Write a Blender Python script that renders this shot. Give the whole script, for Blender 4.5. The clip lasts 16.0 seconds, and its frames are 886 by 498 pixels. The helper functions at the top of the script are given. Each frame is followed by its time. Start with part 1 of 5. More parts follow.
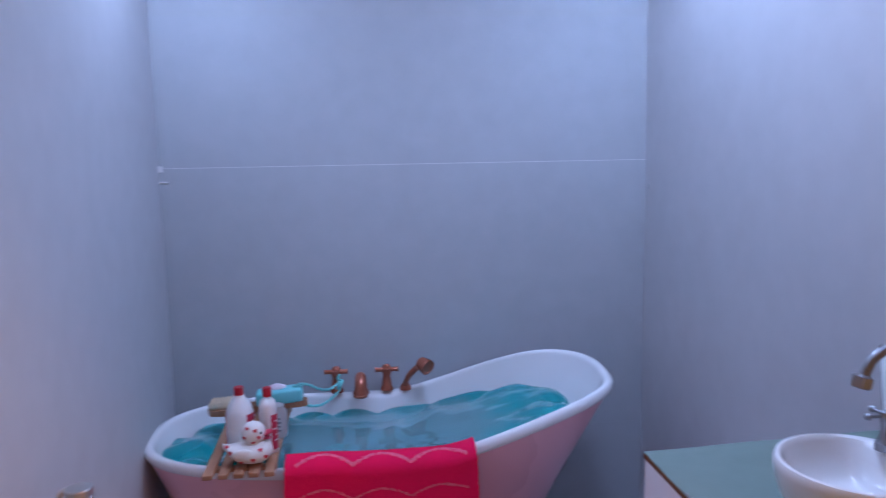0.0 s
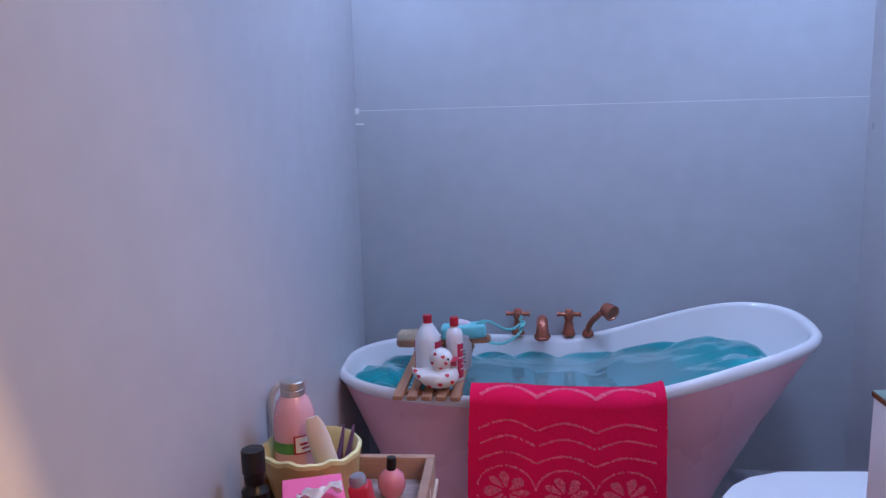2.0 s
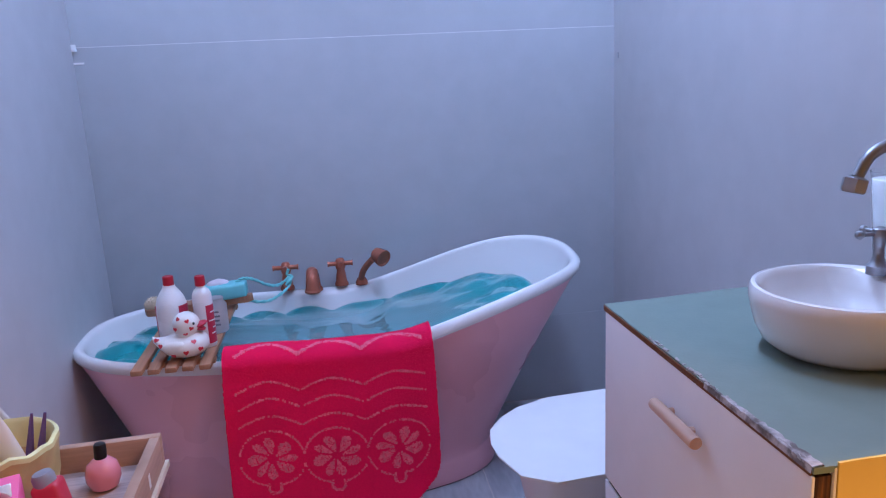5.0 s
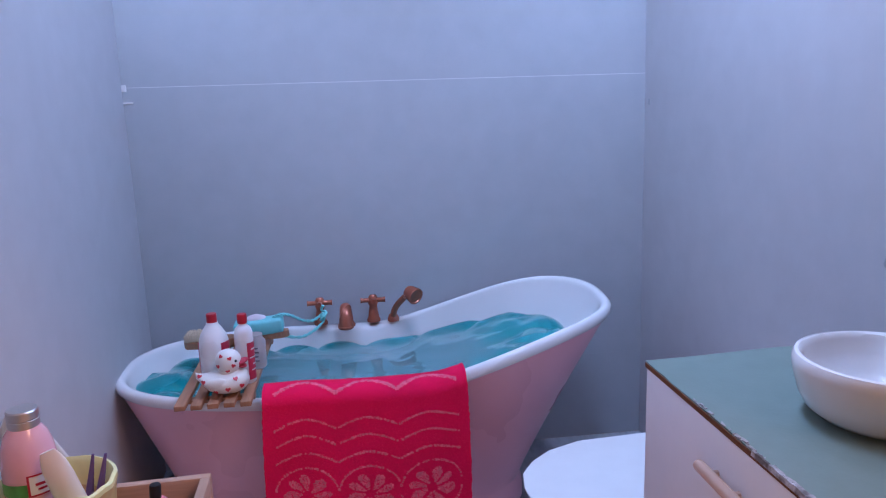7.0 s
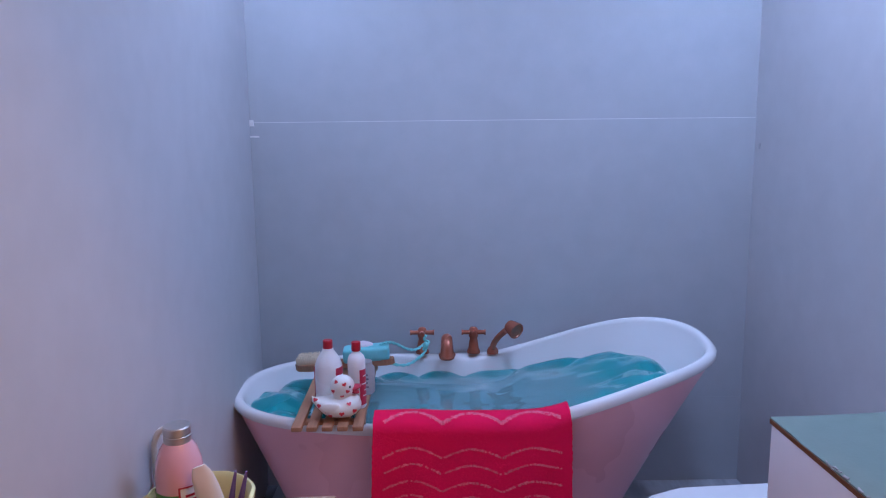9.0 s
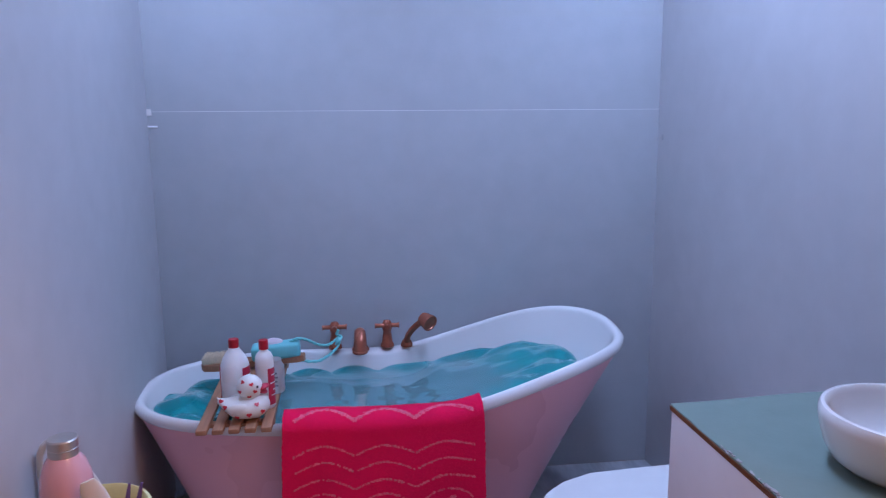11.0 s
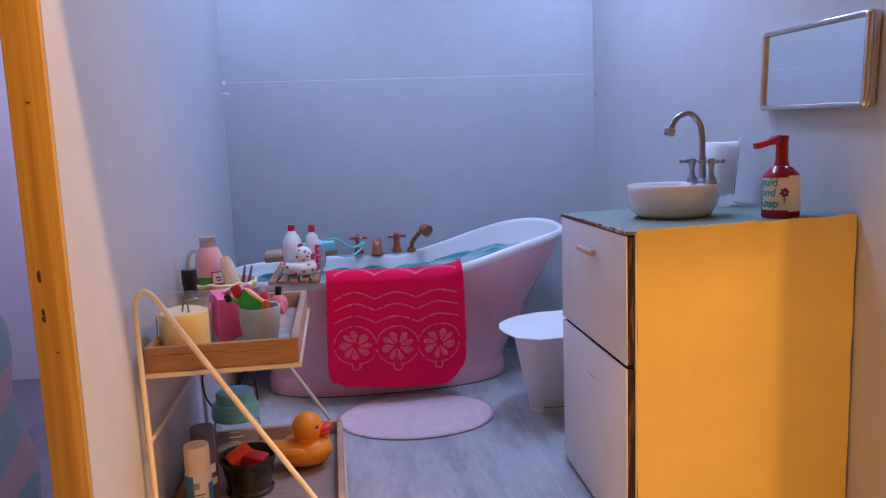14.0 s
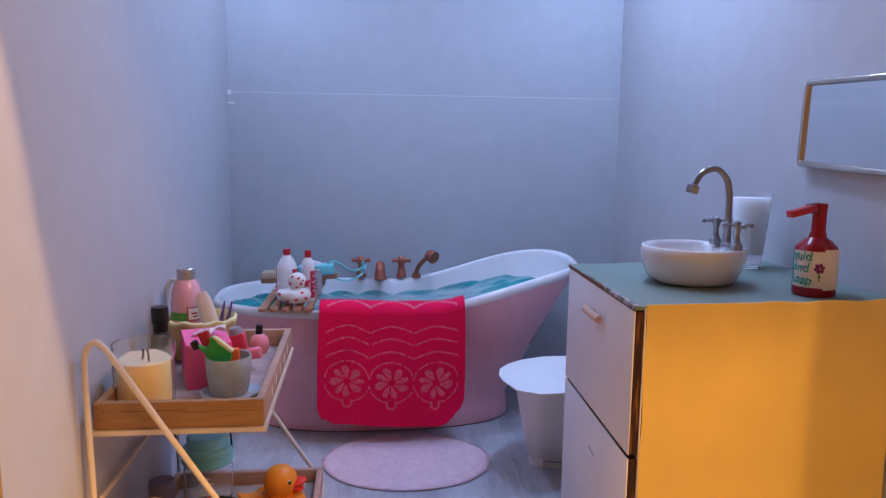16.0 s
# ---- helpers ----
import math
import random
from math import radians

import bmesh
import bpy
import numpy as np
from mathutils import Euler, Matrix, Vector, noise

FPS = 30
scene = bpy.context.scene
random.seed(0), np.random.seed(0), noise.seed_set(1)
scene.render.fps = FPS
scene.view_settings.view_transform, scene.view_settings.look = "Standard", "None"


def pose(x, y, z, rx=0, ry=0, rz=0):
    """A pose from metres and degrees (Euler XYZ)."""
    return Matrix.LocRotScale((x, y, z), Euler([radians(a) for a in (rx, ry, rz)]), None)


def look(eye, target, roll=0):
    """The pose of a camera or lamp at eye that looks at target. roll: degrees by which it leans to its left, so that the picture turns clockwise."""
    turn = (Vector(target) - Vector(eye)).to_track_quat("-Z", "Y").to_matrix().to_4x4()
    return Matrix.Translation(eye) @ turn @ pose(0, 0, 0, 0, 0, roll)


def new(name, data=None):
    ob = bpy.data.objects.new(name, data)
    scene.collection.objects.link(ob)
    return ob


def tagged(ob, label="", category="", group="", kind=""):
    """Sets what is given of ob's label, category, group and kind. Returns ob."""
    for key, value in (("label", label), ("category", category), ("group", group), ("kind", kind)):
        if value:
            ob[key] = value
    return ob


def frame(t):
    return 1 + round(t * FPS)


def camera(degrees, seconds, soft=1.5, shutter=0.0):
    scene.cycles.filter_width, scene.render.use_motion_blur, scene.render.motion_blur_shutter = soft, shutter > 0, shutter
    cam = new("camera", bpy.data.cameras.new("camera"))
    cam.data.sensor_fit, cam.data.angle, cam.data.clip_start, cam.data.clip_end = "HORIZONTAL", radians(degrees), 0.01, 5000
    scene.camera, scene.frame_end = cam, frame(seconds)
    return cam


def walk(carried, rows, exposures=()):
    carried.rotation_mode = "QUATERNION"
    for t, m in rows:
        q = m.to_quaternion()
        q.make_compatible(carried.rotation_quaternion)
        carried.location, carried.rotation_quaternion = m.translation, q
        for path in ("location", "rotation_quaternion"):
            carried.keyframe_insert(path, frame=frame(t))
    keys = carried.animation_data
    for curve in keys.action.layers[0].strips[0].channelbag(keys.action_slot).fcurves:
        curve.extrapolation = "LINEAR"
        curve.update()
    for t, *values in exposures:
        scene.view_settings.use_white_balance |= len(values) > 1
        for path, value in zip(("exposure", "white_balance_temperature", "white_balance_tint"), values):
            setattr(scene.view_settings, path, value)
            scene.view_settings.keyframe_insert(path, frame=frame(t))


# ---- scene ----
cam = camera(63.85, 16.0, soft=1.15, shutter=0.4)
PATH = [
    (0, (0.046, 0.024, 0.561), (0.268, 1.996, 0.307), -1.1),
    (0.2, (0.031, 0.023, 0.565), (0.152, 2.003, 0.310), -1.0),
    (0.5, (0.025, 0.023, 0.561), (-0.056, 2.006, 0.317), -1.0),
    (1, (0.016, 0.007, 0.553), (-0.203, 1.98, 0.308), -0.9),
    (1.5, (0.014, 0.01, 0.54), (-0.27, 1.97, 0.26), -1.3),
    (2, (0.022, 0.024, 0.512), (-0.229, 1.983, 0.2), -1.4),
    (2.5, (0.027, 0.022, 0.507), (-0.127, 1.983, 0.15), -1.9),
    (3, (0.057, 0.039, 0.504), (0.084, 1.997, 0.097), -2.3),
    (3.2, (0.066, 0.050, 0.489), (0.169, 2.001, 0.061), -2.5),
    (3.5, (0.084, 0.067, 0.475), (0.234, 2.0, -0.013), -2.7),
    (3.8, (0.080, 0.067, 0.475), (0.310, 2.000, 0.019), -2.6),
    (4, (0.08, 0.074, 0.479), (0.327, 2.001, 0.005), -2.7),
    (4.2, (0.086, 0.078, 0.478), (0.348, 2.004, 0.007), -2.8),
    (6.3, (0.09, 0.093, 0.487), (0.338, 2.039, 0.096), -3.1),
    (6.5, (0.08, 0.089, 0.492), (0.325, 2.036, 0.104), -2.8),
    (7, (0.064, 0.075, 0.507), (0.288, 2.026, 0.13), -2.0),
    (7.5, (0.065, 0.084, 0.507), (0.214, 2.048, 0.159), -1.5),
    (8, (0.054, 0.069, 0.519), (0.129, 2.041, 0.193), -0.9),
    (8.2, (0.038, 0.059, 0.523), (0.053, 2.035, 0.212), -0.7),
    (10.3, (0.017, 0.055, 0.53), (0.086, 2.03, 0.223), -0.1),
    (10.5, (0.02, 0.058, 0.528), (0.13, 2.03, 0.214), -0.3),
    (11, (0.034, 0.067, 0.531), (0.275, 2.023, 0.19), -0.5),
    (11.5, (0.031, 0.008, 0.524), (0.312, 1.959, 0.189), -0.7),
    (12, (0.009, -0.149, 0.497), (0.268, 1.807, 0.168), -1.4),
    (12.3, (-0.008, -0.239, 0.458), (0.25, 1.718, 0.134), -1.8),
    (12.5, (-0.005, -0.298, 0.438), (0.235, 1.664, 0.134), -2.0),
    (12.7, (-0.015, -0.333, 0.419), (0.229, 1.631, 0.135), -2.1),
    (13, (-0.018, -0.363, 0.403), (0.213, 1.604, 0.121), -2.2),
    (13.5, (0.008, -0.365, 0.395), (0.221, 1.606, 0.126), -2.4),
    (14, (0.021, -0.329, 0.406), (0.225, 1.642, 0.139), -2.1),
    (14.5, (0.04, -0.333, 0.411), (0.219, 1.64, 0.136), -1.7),
    (15, (0.057, -0.306, 0.428), (0.213, 1.668, 0.15), -1.0),
    (15.5, (0.057, -0.253, 0.461), (0.193, 1.723, 0.188), -0.2),
    (15.7, (0.064, -0.243, 0.463), (0.198, 1.735, 0.200), 0.2),
    (16, (0.062, -0.253, 0.453), (0.197, 1.723, 0.178), 0.8),
]
walk(cam, [(t, look(eye, target, roll)) for t, eye, target, roll in PATH],
     [(0, -0.24), (0.5, -0.33), (1, -0.35), (1.5, -0.28), (2, -0.12), (2.5, 0.0), (3, 0.05), (4, 0.12), (6.5, 0.05), (7.5, 0.0),
      (8, -0.05), (10.5, -0.15), (11.5, -0.1), (12.5, -0.03), (13, 0.0), (15.5, 0.0), (16, -0.07)])
# ---- world and lights ----
world = bpy.data.worlds.new("world")
scene.world = world
world.use_nodes = True
world.node_tree.nodes["Background"].inputs[0].default_value = (0.05, 0.045, 0.04, 1)
world.node_tree.nodes["Background"].inputs[1].default_value = 0.1


def area(name, at, aim, size, watts, colour, shape="DISK"):
    d = bpy.data.lights.new(name, "AREA")
    d.shape, d.size, d.energy, d.color = shape, size, watts, colour
    ob = new(name, d)
    ob.matrix_world = look(at, aim)
    return ob


COOL = (0.398, 0.562, 1.0)
WARM = (1.0, 0.56, 0.20)
# two small cool ceiling lamps over the bathtub, and a cool strip across the middle of the bathroom
area("ceiling_led_back_a", (-0.165, 0.875, 0.925), (-0.19, 0.90, 0), 0.06, 1.5, COOL)
area("ceiling_led_back_b", (0.425, 0.855, 0.925), (0.46, 0.88, 0), 0.06, 1.5, COOL)
strip = area("ceiling_led_strip", (0.245, 0.60, 0.925), (0.21, 0.62, 0), 0.22, 3.2, COOL, "RECTANGLE")
strip.data.size_y = 0.02
area("ceiling_led_bedroom", (-0.70, 0.65, 0.925), (-0.70, 0.65, 0), 0.10, 5.2, (0.54, 0.55, 1.0))
# two warm ceiling lamps of the room round the dolls' house
area("room_ceiling_lamp_a", (0.78, -0.21, 2.2), (0.2, 0.2, 0), 0.05, 40, WARM)
area("room_ceiling_lamp_b", (0.29, -0.21, 2.2), (0.2, 0.2, 0), 0.07, 29, WARM)
# unseen warm panel added as fill for partition, trolley and tub front
area("room_ceiling_panel", (1.7, -1.1, 2.36), (0.2, 0.2, 0.3), 0.6, 37.0, (1.0, 0.55, 0.28), "SQUARE")


# ---- materials ----
def stuff(name, colour, rough=0.5, metal=0.0, vary=0.12, grain=60.0, coarse=8.0, bump=0.15, bump_scale=400.0,
          trans=0.0, coat=0.0, stretch=(1, 1, 1), sheen=0.0, emit=0.0, sub=0.0, ior=1.45, second=None, mixat=(0.42, 0.62)):
    """A surface with its colour varied at two scales, fine relief, and an optional second colour in patches."""
    m = bpy.data.materials.new(name)
    m.use_nodes = True
    nt = m.node_tree
    b = nt.nodes["Principled BSDF"]

    def node(kind, **kw):
        n = nt.nodes.new(kind)
        for key, value in kw.items():
            n.inputs[key].default_value = value
        return n

    tc, mp = node("ShaderNodeTexCoord"), node("ShaderNodeMapping", Scale=stretch)
    nt.links.new(tc.outputs["Object"], mp.inputs["Vector"])
    fine, big = node("ShaderNodeTexNoise", Scale=grain, Detail=4.0), node("ShaderNodeTexNoise", Scale=coarse, Detail=3.0)
    relief = node("ShaderNodeTexNoise", Scale=bump_scale, Detail=2.0)
    for n in (fine, big, relief):
        nt.links.new(mp.outputs["Vector"], n.inputs["Vector"])
    add = nt.nodes.new("ShaderNodeMath")
    add.operation = "ADD"
    nt.links.new(fine.outputs["Fac"], add.inputs[0])
    nt.links.new(big.outputs["Fac"], add.inputs[1])
    ramp = node("ShaderNodeMapRange")
    ramp.inputs["From Min"].default_value, ramp.inputs["From Max"].default_value = 0.65, 1.35
    ramp.inputs["To Min"].default_value, ramp.inputs["To Max"].default_value = 1 - vary, 1 + vary
    nt.links.new(add.outputs[0], ramp.inputs["Value"])
    mul = nt.nodes.new("ShaderNodeVectorMath")
    mul.operation = "SCALE"
    if second:
        mix, pick = nt.nodes.new("ShaderNodeMix"), node("ShaderNodeMapRange")
        mix.data_type = "RGBA"
        mix.inputs["A"].default_value, mix.inputs["B"].default_value = (*colour, 1), (*second, 1)
        pick.inputs["From Min"].default_value, pick.inputs["From Max"].default_value = mixat
        nt.links.new(big.outputs["Fac"], pick.inputs["Value"])
        nt.links.new(pick.outputs["Result"], mix.inputs["Factor"])
        nt.links.new(mix.outputs["Result"], mul.inputs[0])
    else:
        mul.inputs[0].default_value = colour
    nt.links.new(ramp.outputs["Result"], mul.inputs["Scale"])
    nt.links.new(mul.outputs[0], b.inputs["Base Color"])
    rr = node("ShaderNodeMapRange")
    rr.inputs["To Min"].default_value, rr.inputs["To Max"].default_value = max(rough - 0.08, 0.02), min(rough + 0.08, 1)
    nt.links.new(big.outputs["Fac"], rr.inputs["Value"])
    nt.links.new(rr.outputs["Result"], b.inputs["Roughness"])
    b.inputs["Metallic"].default_value, b.inputs["IOR"].default_value = metal, ior
    b.inputs["Transmission Weight"].default_value, b.inputs["Coat Weight"].default_value = trans, coat
    b.inputs["Sheen Weight"].default_value = sheen
    b.inputs["Subsurface Weight"].default_value = sub
    b.inputs["Subsurface Radius"].default_value = (0.01, 0.006, 0.004)
    if bump:
        bp = node("ShaderNodeBump", Strength=bump, Distance=0.001)
        nt.links.new(relief.outputs["Fac"], bp.inputs["Height"])
        nt.links.new(bp.outputs["Normal"], b.inputs["Normal"])
    return m


def striped(m, colours, scale, zig=0.0, shift=0.0):
    """Turns a surface's colour into woven bands of several colours; zig bends them into chevrons."""
    nt = m.node_tree
    tc, sep = nt.nodes.new("ShaderNodeTexCoord"), nt.nodes.new("ShaderNodeSeparateXYZ")
    nt.links.new(tc.outputs["Object"], sep.inputs[0])
    pp = nt.nodes.new("ShaderNodeMath")
    pp.operation = "PINGPONG"
    pp.inputs[1].default_value = 0.15
    add = nt.nodes.new("ShaderNodeMath")
    add.operation = "ADD"
    nt.links.new(sep.outputs["X"], add.inputs[0])
    nt.links.new(sep.outputs["Y"], add.inputs[1])
    off = nt.nodes.new("ShaderNodeMath")
    off.operation = "ADD"
    off.inputs[1].default_value = shift
    nt.links.new(add.outputs[0], off.inputs[0])
    nt.links.new(off.outputs[0], pp.inputs[0])
    ma = nt.nodes.new("ShaderNodeMath")
    ma.operation = "MULTIPLY_ADD"
    ma.inputs[1].default_value = zig
    nt.links.new(pp.outputs[0], ma.inputs[0])
    nt.links.new(sep.outputs["Z"], ma.inputs[2])
    sc = nt.nodes.new("ShaderNodeMath")
    sc.operation = "MULTIPLY"
    sc.inputs[1].default_value = scale
    nt.links.new(ma.outputs[0], sc.inputs[0])
    fr = nt.nodes.new("ShaderNodeMath")
    fr.operation = "FRACT"
    nt.links.new(sc.outputs[0], fr.inputs[0])
    ramp = nt.nodes.new("ShaderNodeValToRGB")
    ramp.color_ramp.interpolation = "CONSTANT"
    el = ramp.color_ramp.elements
    el[0].position, el[0].color = 0.0, (*colours[0], 1)
    el[1].position, el[1].color = 1 / len(colours), (*colours[1], 1)
    for n, c in enumerate(colours[2:], 2):
        e = el.new(n / len(colours))
        e.color = (*c, 1)
    nt.links.new(fr.outputs[0], ramp.inputs[0])
    mul = next(n for n in nt.nodes if n.bl_idname == "ShaderNodeVectorMath")
    nt.links.new(ramp.outputs[0], mul.inputs[0])
    return m


def rim_deepened(m, deep, cx, hx, hy, span):
    """Paints a deeper tone towards an oval piece's rim, unevenly, as clear plastic looks edge-on."""
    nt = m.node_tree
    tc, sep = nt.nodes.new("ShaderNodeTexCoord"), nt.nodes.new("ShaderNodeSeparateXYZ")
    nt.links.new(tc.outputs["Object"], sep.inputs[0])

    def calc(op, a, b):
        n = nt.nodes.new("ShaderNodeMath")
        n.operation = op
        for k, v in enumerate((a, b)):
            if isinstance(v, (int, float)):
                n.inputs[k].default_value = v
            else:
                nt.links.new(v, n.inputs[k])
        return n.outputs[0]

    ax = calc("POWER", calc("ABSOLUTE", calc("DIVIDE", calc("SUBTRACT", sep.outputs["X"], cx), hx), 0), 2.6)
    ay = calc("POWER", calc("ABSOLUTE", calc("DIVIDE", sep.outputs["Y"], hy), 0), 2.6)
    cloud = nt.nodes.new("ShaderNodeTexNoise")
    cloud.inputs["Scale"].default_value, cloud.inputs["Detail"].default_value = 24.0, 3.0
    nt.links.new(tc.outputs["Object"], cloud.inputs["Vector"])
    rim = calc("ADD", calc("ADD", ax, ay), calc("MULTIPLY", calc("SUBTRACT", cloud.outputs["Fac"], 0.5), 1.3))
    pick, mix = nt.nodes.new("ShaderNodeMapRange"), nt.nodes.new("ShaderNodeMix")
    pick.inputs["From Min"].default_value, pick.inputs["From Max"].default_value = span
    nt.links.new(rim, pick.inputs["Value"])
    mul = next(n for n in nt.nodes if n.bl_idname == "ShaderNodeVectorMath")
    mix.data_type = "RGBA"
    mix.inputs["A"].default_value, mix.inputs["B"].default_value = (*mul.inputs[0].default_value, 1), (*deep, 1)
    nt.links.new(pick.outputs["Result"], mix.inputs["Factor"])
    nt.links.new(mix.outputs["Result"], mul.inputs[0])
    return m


M = {}
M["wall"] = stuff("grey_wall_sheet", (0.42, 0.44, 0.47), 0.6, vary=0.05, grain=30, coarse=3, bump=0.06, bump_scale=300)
# side walls: the wall grey lifted in colour to offset weak light there
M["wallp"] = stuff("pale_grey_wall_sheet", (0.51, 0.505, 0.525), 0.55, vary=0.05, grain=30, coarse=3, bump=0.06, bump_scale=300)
M["wall2"] = stuff("lilac_wall_sheet", (0.55, 0.54, 0.60), 0.6, vary=0.05, grain=30, coarse=3, bump=0.06, bump_scale=300)
M["outer"] = stuff("room_plaster", (0.42, 0.39, 0.36), 0.8, vary=0.06, grain=20, coarse=2, bump=0.1)
M["pine"] = stuff("pine_board", (0.52, 0.29, 0.060), 0.55, vary=0.22, grain=110, coarse=42, stretch=(2.6, 1, 0.055), bump=0.25, bump_scale=150, second=(0.36, 0.175, 0.030), mixat=(0.50, 0.68))
# near-black for painted shade in gaps, and for the candle wicks
M["dark"] = stuff("dark_hole", (0.02, 0.012, 0.01), 0.9)
M["hole"] = stuff("bored_hole", (0.05, 0.02, 0.008), 1.0, vary=0.3)
# the cream rod with the grey of cool light put into its colour
M["rodback"] = stuff("pale_painted_rod", (0.60, 0.58, 0.56), 0.45, vary=0.08, grain=90, bump=0.08)
# the tray board in a darker tone, for the lower tray
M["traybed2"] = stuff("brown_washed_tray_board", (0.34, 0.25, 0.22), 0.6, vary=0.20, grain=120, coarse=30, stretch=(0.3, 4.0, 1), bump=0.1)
M["marble"] = stuff("marble_vinyl", (0.50, 0.51, 0.54), 0.35, vary=0.16, grain=75, coarse=13, stretch=(2.2, 0.55, 1), bump=0.05, second=(0.32, 0.33, 0.37), mixat=(0.46, 0.66))
M["seam"] = stuff("vinyl_seam", (0.62, 0.60, 0.60), 0.5)
M["vein"] = stuff("marble_vein", (0.20, 0.21, 0.25), 0.4, vary=0.3, grain=200)
M["greywood"] = stuff("grey_wood_vinyl", (0.16, 0.15, 0.17), 0.5, vary=0.35, grain=60, coarse=14, stretch=(3.0, 0.25, 1))
M["tub_pink"] = stuff("pink_plastic", (0.86, 0.45, 0.51), 0.28, vary=0.03, grain=15, bump=0.02, coat=0.2)
M["milky"] = stuff("milky_plastic", (0.80, 0.82, 0.86), 0.3, vary=0.04, bump=0.03, trans=0.7, ior=1.2)
M["tub_white"] = stuff("white_plastic", (0.80, 0.79, 0.80), 0.22, vary=0.02, grain=15, bump=0.02, coat=0.3)
M["water"] = rim_deepened(stuff("teal_clear_plastic", (0.34, 0.70, 0.75), 0.05, vary=0.16, grain=40, coarse=12, bump=0.06, bump_scale=45, trans=0.68, ior=1.40, coat=0.6), (0.01, 0.66, 0.70), -0.014, 0.205, 0.112, (0.38, 0.88))
M["handle"] = stuff("pinkish_dowel", (0.58, 0.36, 0.27), 0.5, vary=0.10, grain=300, stretch=(1, 0.2, 1), bump=0.08)
M["copper"] = stuff("copper_plastic", (0.44, 0.135, 0.085), 0.27, metal=0.45, vary=0.12, grain=90, bump=0.06)
M["wood"] = stuff("caddy_wood", (0.40, 0.19, 0.11), 0.55, vary=0.18, grain=160, coarse=30, stretch=(4, 0.3, 1), bump=0.15)
M["bristle"] = stuff("cream_bristle", (0.72, 0.58, 0.42), 0.8, vary=0.2, grain=900, stretch=(1, 1, 0.1), bump=0.5, bump_scale=1500)
M["bottle"] = stuff("white_bottle", (0.80, 0.78, 0.78), 0.28, vary=0.03, bump=0.02, sub=0.1)
M["redcap"] = stuff("red_cap", (0.46, 0.012, 0.03), 0.3, vary=0.06, bump=0.03)
M["redlabel"] = stuff("red_label", (0.50, 0.03, 0.07), 0.45, vary=0.15, grain=300, bump=0.03)
M["duckwhite"] = stuff("white_vinyl_toy", (0.80, 0.76, 0.72), 0.35, vary=0.03, bump=0.02)
M["heart"] = stuff("red_heart_print", (0.60, 0.03, 0.05), 0.4, vary=0.06)
M["soap"] = stuff("teal_soap", (0.18, 0.60, 0.62), 0.45, vary=0.06, bump=0.08)
M["rope"] = stuff("teal_rope", (0.22, 0.66, 0.64), 0.8, vary=0.15, grain=900, bump=0.5, bump_scale=1600)
M["pinkpale"] = stuff("pale_pink_soap", (0.75, 0.62, 0.66), 0.5)
M["clear"] = stuff("clear_plastic", (0.95, 0.97, 0.98), 0.06, vary=0.01, bump=0.0, trans=0.96, ior=1.2)
M["glass"] = stuff("clear_glass", (0.97, 0.98, 0.97), 0.03, vary=0.01, bump=0.0, trans=0.95, ior=1.16, coat=1.0)
M["frost"] = stuff("frosted_white", (0.93, 0.93, 0.94), 0.5, vary=0.05, bump=0.05, sub=1.0)
shade = M["frost"].node_tree.nodes["Principled BSDF"]
shade.inputs["Subsurface Radius"].default_value, shade.inputs["Subsurface Scale"].default_value = (1.0, 1.0, 1.0), 0.03
M["towel"] = stuff("crimson_terry", (0.92, 0.001, 0.085), 1.0, vary=0.12, grain=700, coarse=18, bump=0.35, bump_scale=1800)
M["towel2"] = stuff("pink_terry", (0.90, 0.15, 0.235), 1.0, vary=0.25, grain=900, coarse=160, bump=0.35, bump_scale=1800)
M["paper"] = stuff("white_card", (0.80, 0.79, 0.79), 0.7, vary=0.03, grain=40, bump=0.06)
M["paper2"] = stuff("white_drawer_card", (0.74, 0.70, 0.72), 0.6, vary=0.03, grain=40, bump=0.05)
M["cardboard"] = stuff("brown_cardboard", (0.15, 0.055, 0.022), 0.85, vary=0.3, grain=150, bump=0.4)
M["torncard"] = stuff("torn_corrugated_card", (0.035, 0.010, 0.006), 0.8, vary=0.45, grain=140, coarse=34, stretch=(5.0, 5.0, 0.45), bump=0.7, bump_scale=260, second=(0.20, 0.075, 0.022), mixat=(0.52, 0.68))
M["yellow"] = stuff("yellow_card", (0.80, 0.54, 0.14), 0.65, vary=0.05, grain=25, coarse=4, bump=0.06)
M["counter"] = stuff("sage_counter", (0.175, 0.235, 0.205), 0.55, vary=0.06, grain=60, coarse=6, bump=0.08)
M["tornpaper"] = stuff("torn_paper_layer", (0.46, 0.43, 0.45), 0.9, vary=0.25, grain=300, coarse=90, bump=0.7, bump_scale=500, second=(0.14, 0.12, 0.12), mixat=(0.44, 0.58))
M["fluff"] = stuff("torn_white_edge", (0.38, 0.36, 0.37), 0.9, vary=0.3, grain=400, bump=0.6)
M["mat"] = stuff("pink_felt", (0.77, 0.56, 0.62), 0.95, vary=0.14, grain=420, coarse=90, bump=0.7, bump_scale=900, sheen=0.3)
M["matedge"] = stuff("grey_felt_edge", (0.34, 0.27, 0.28), 0.95)
M["ceramic"] = stuff("white_ceramic", (0.82, 0.80, 0.80), 0.18, vary=0.02, bump=0.01, coat=0.5)
M["steel"] = stuff("brushed_grey_metal", (0.31, 0.32, 0.345), 0.35, metal=0.85, vary=0.10, grain=200, bump=0.05)
M["soapred"] = stuff("dark_red_plastic", (0.324, 0.005, 0.018), 0.25, vary=0.06, bump=0.03)
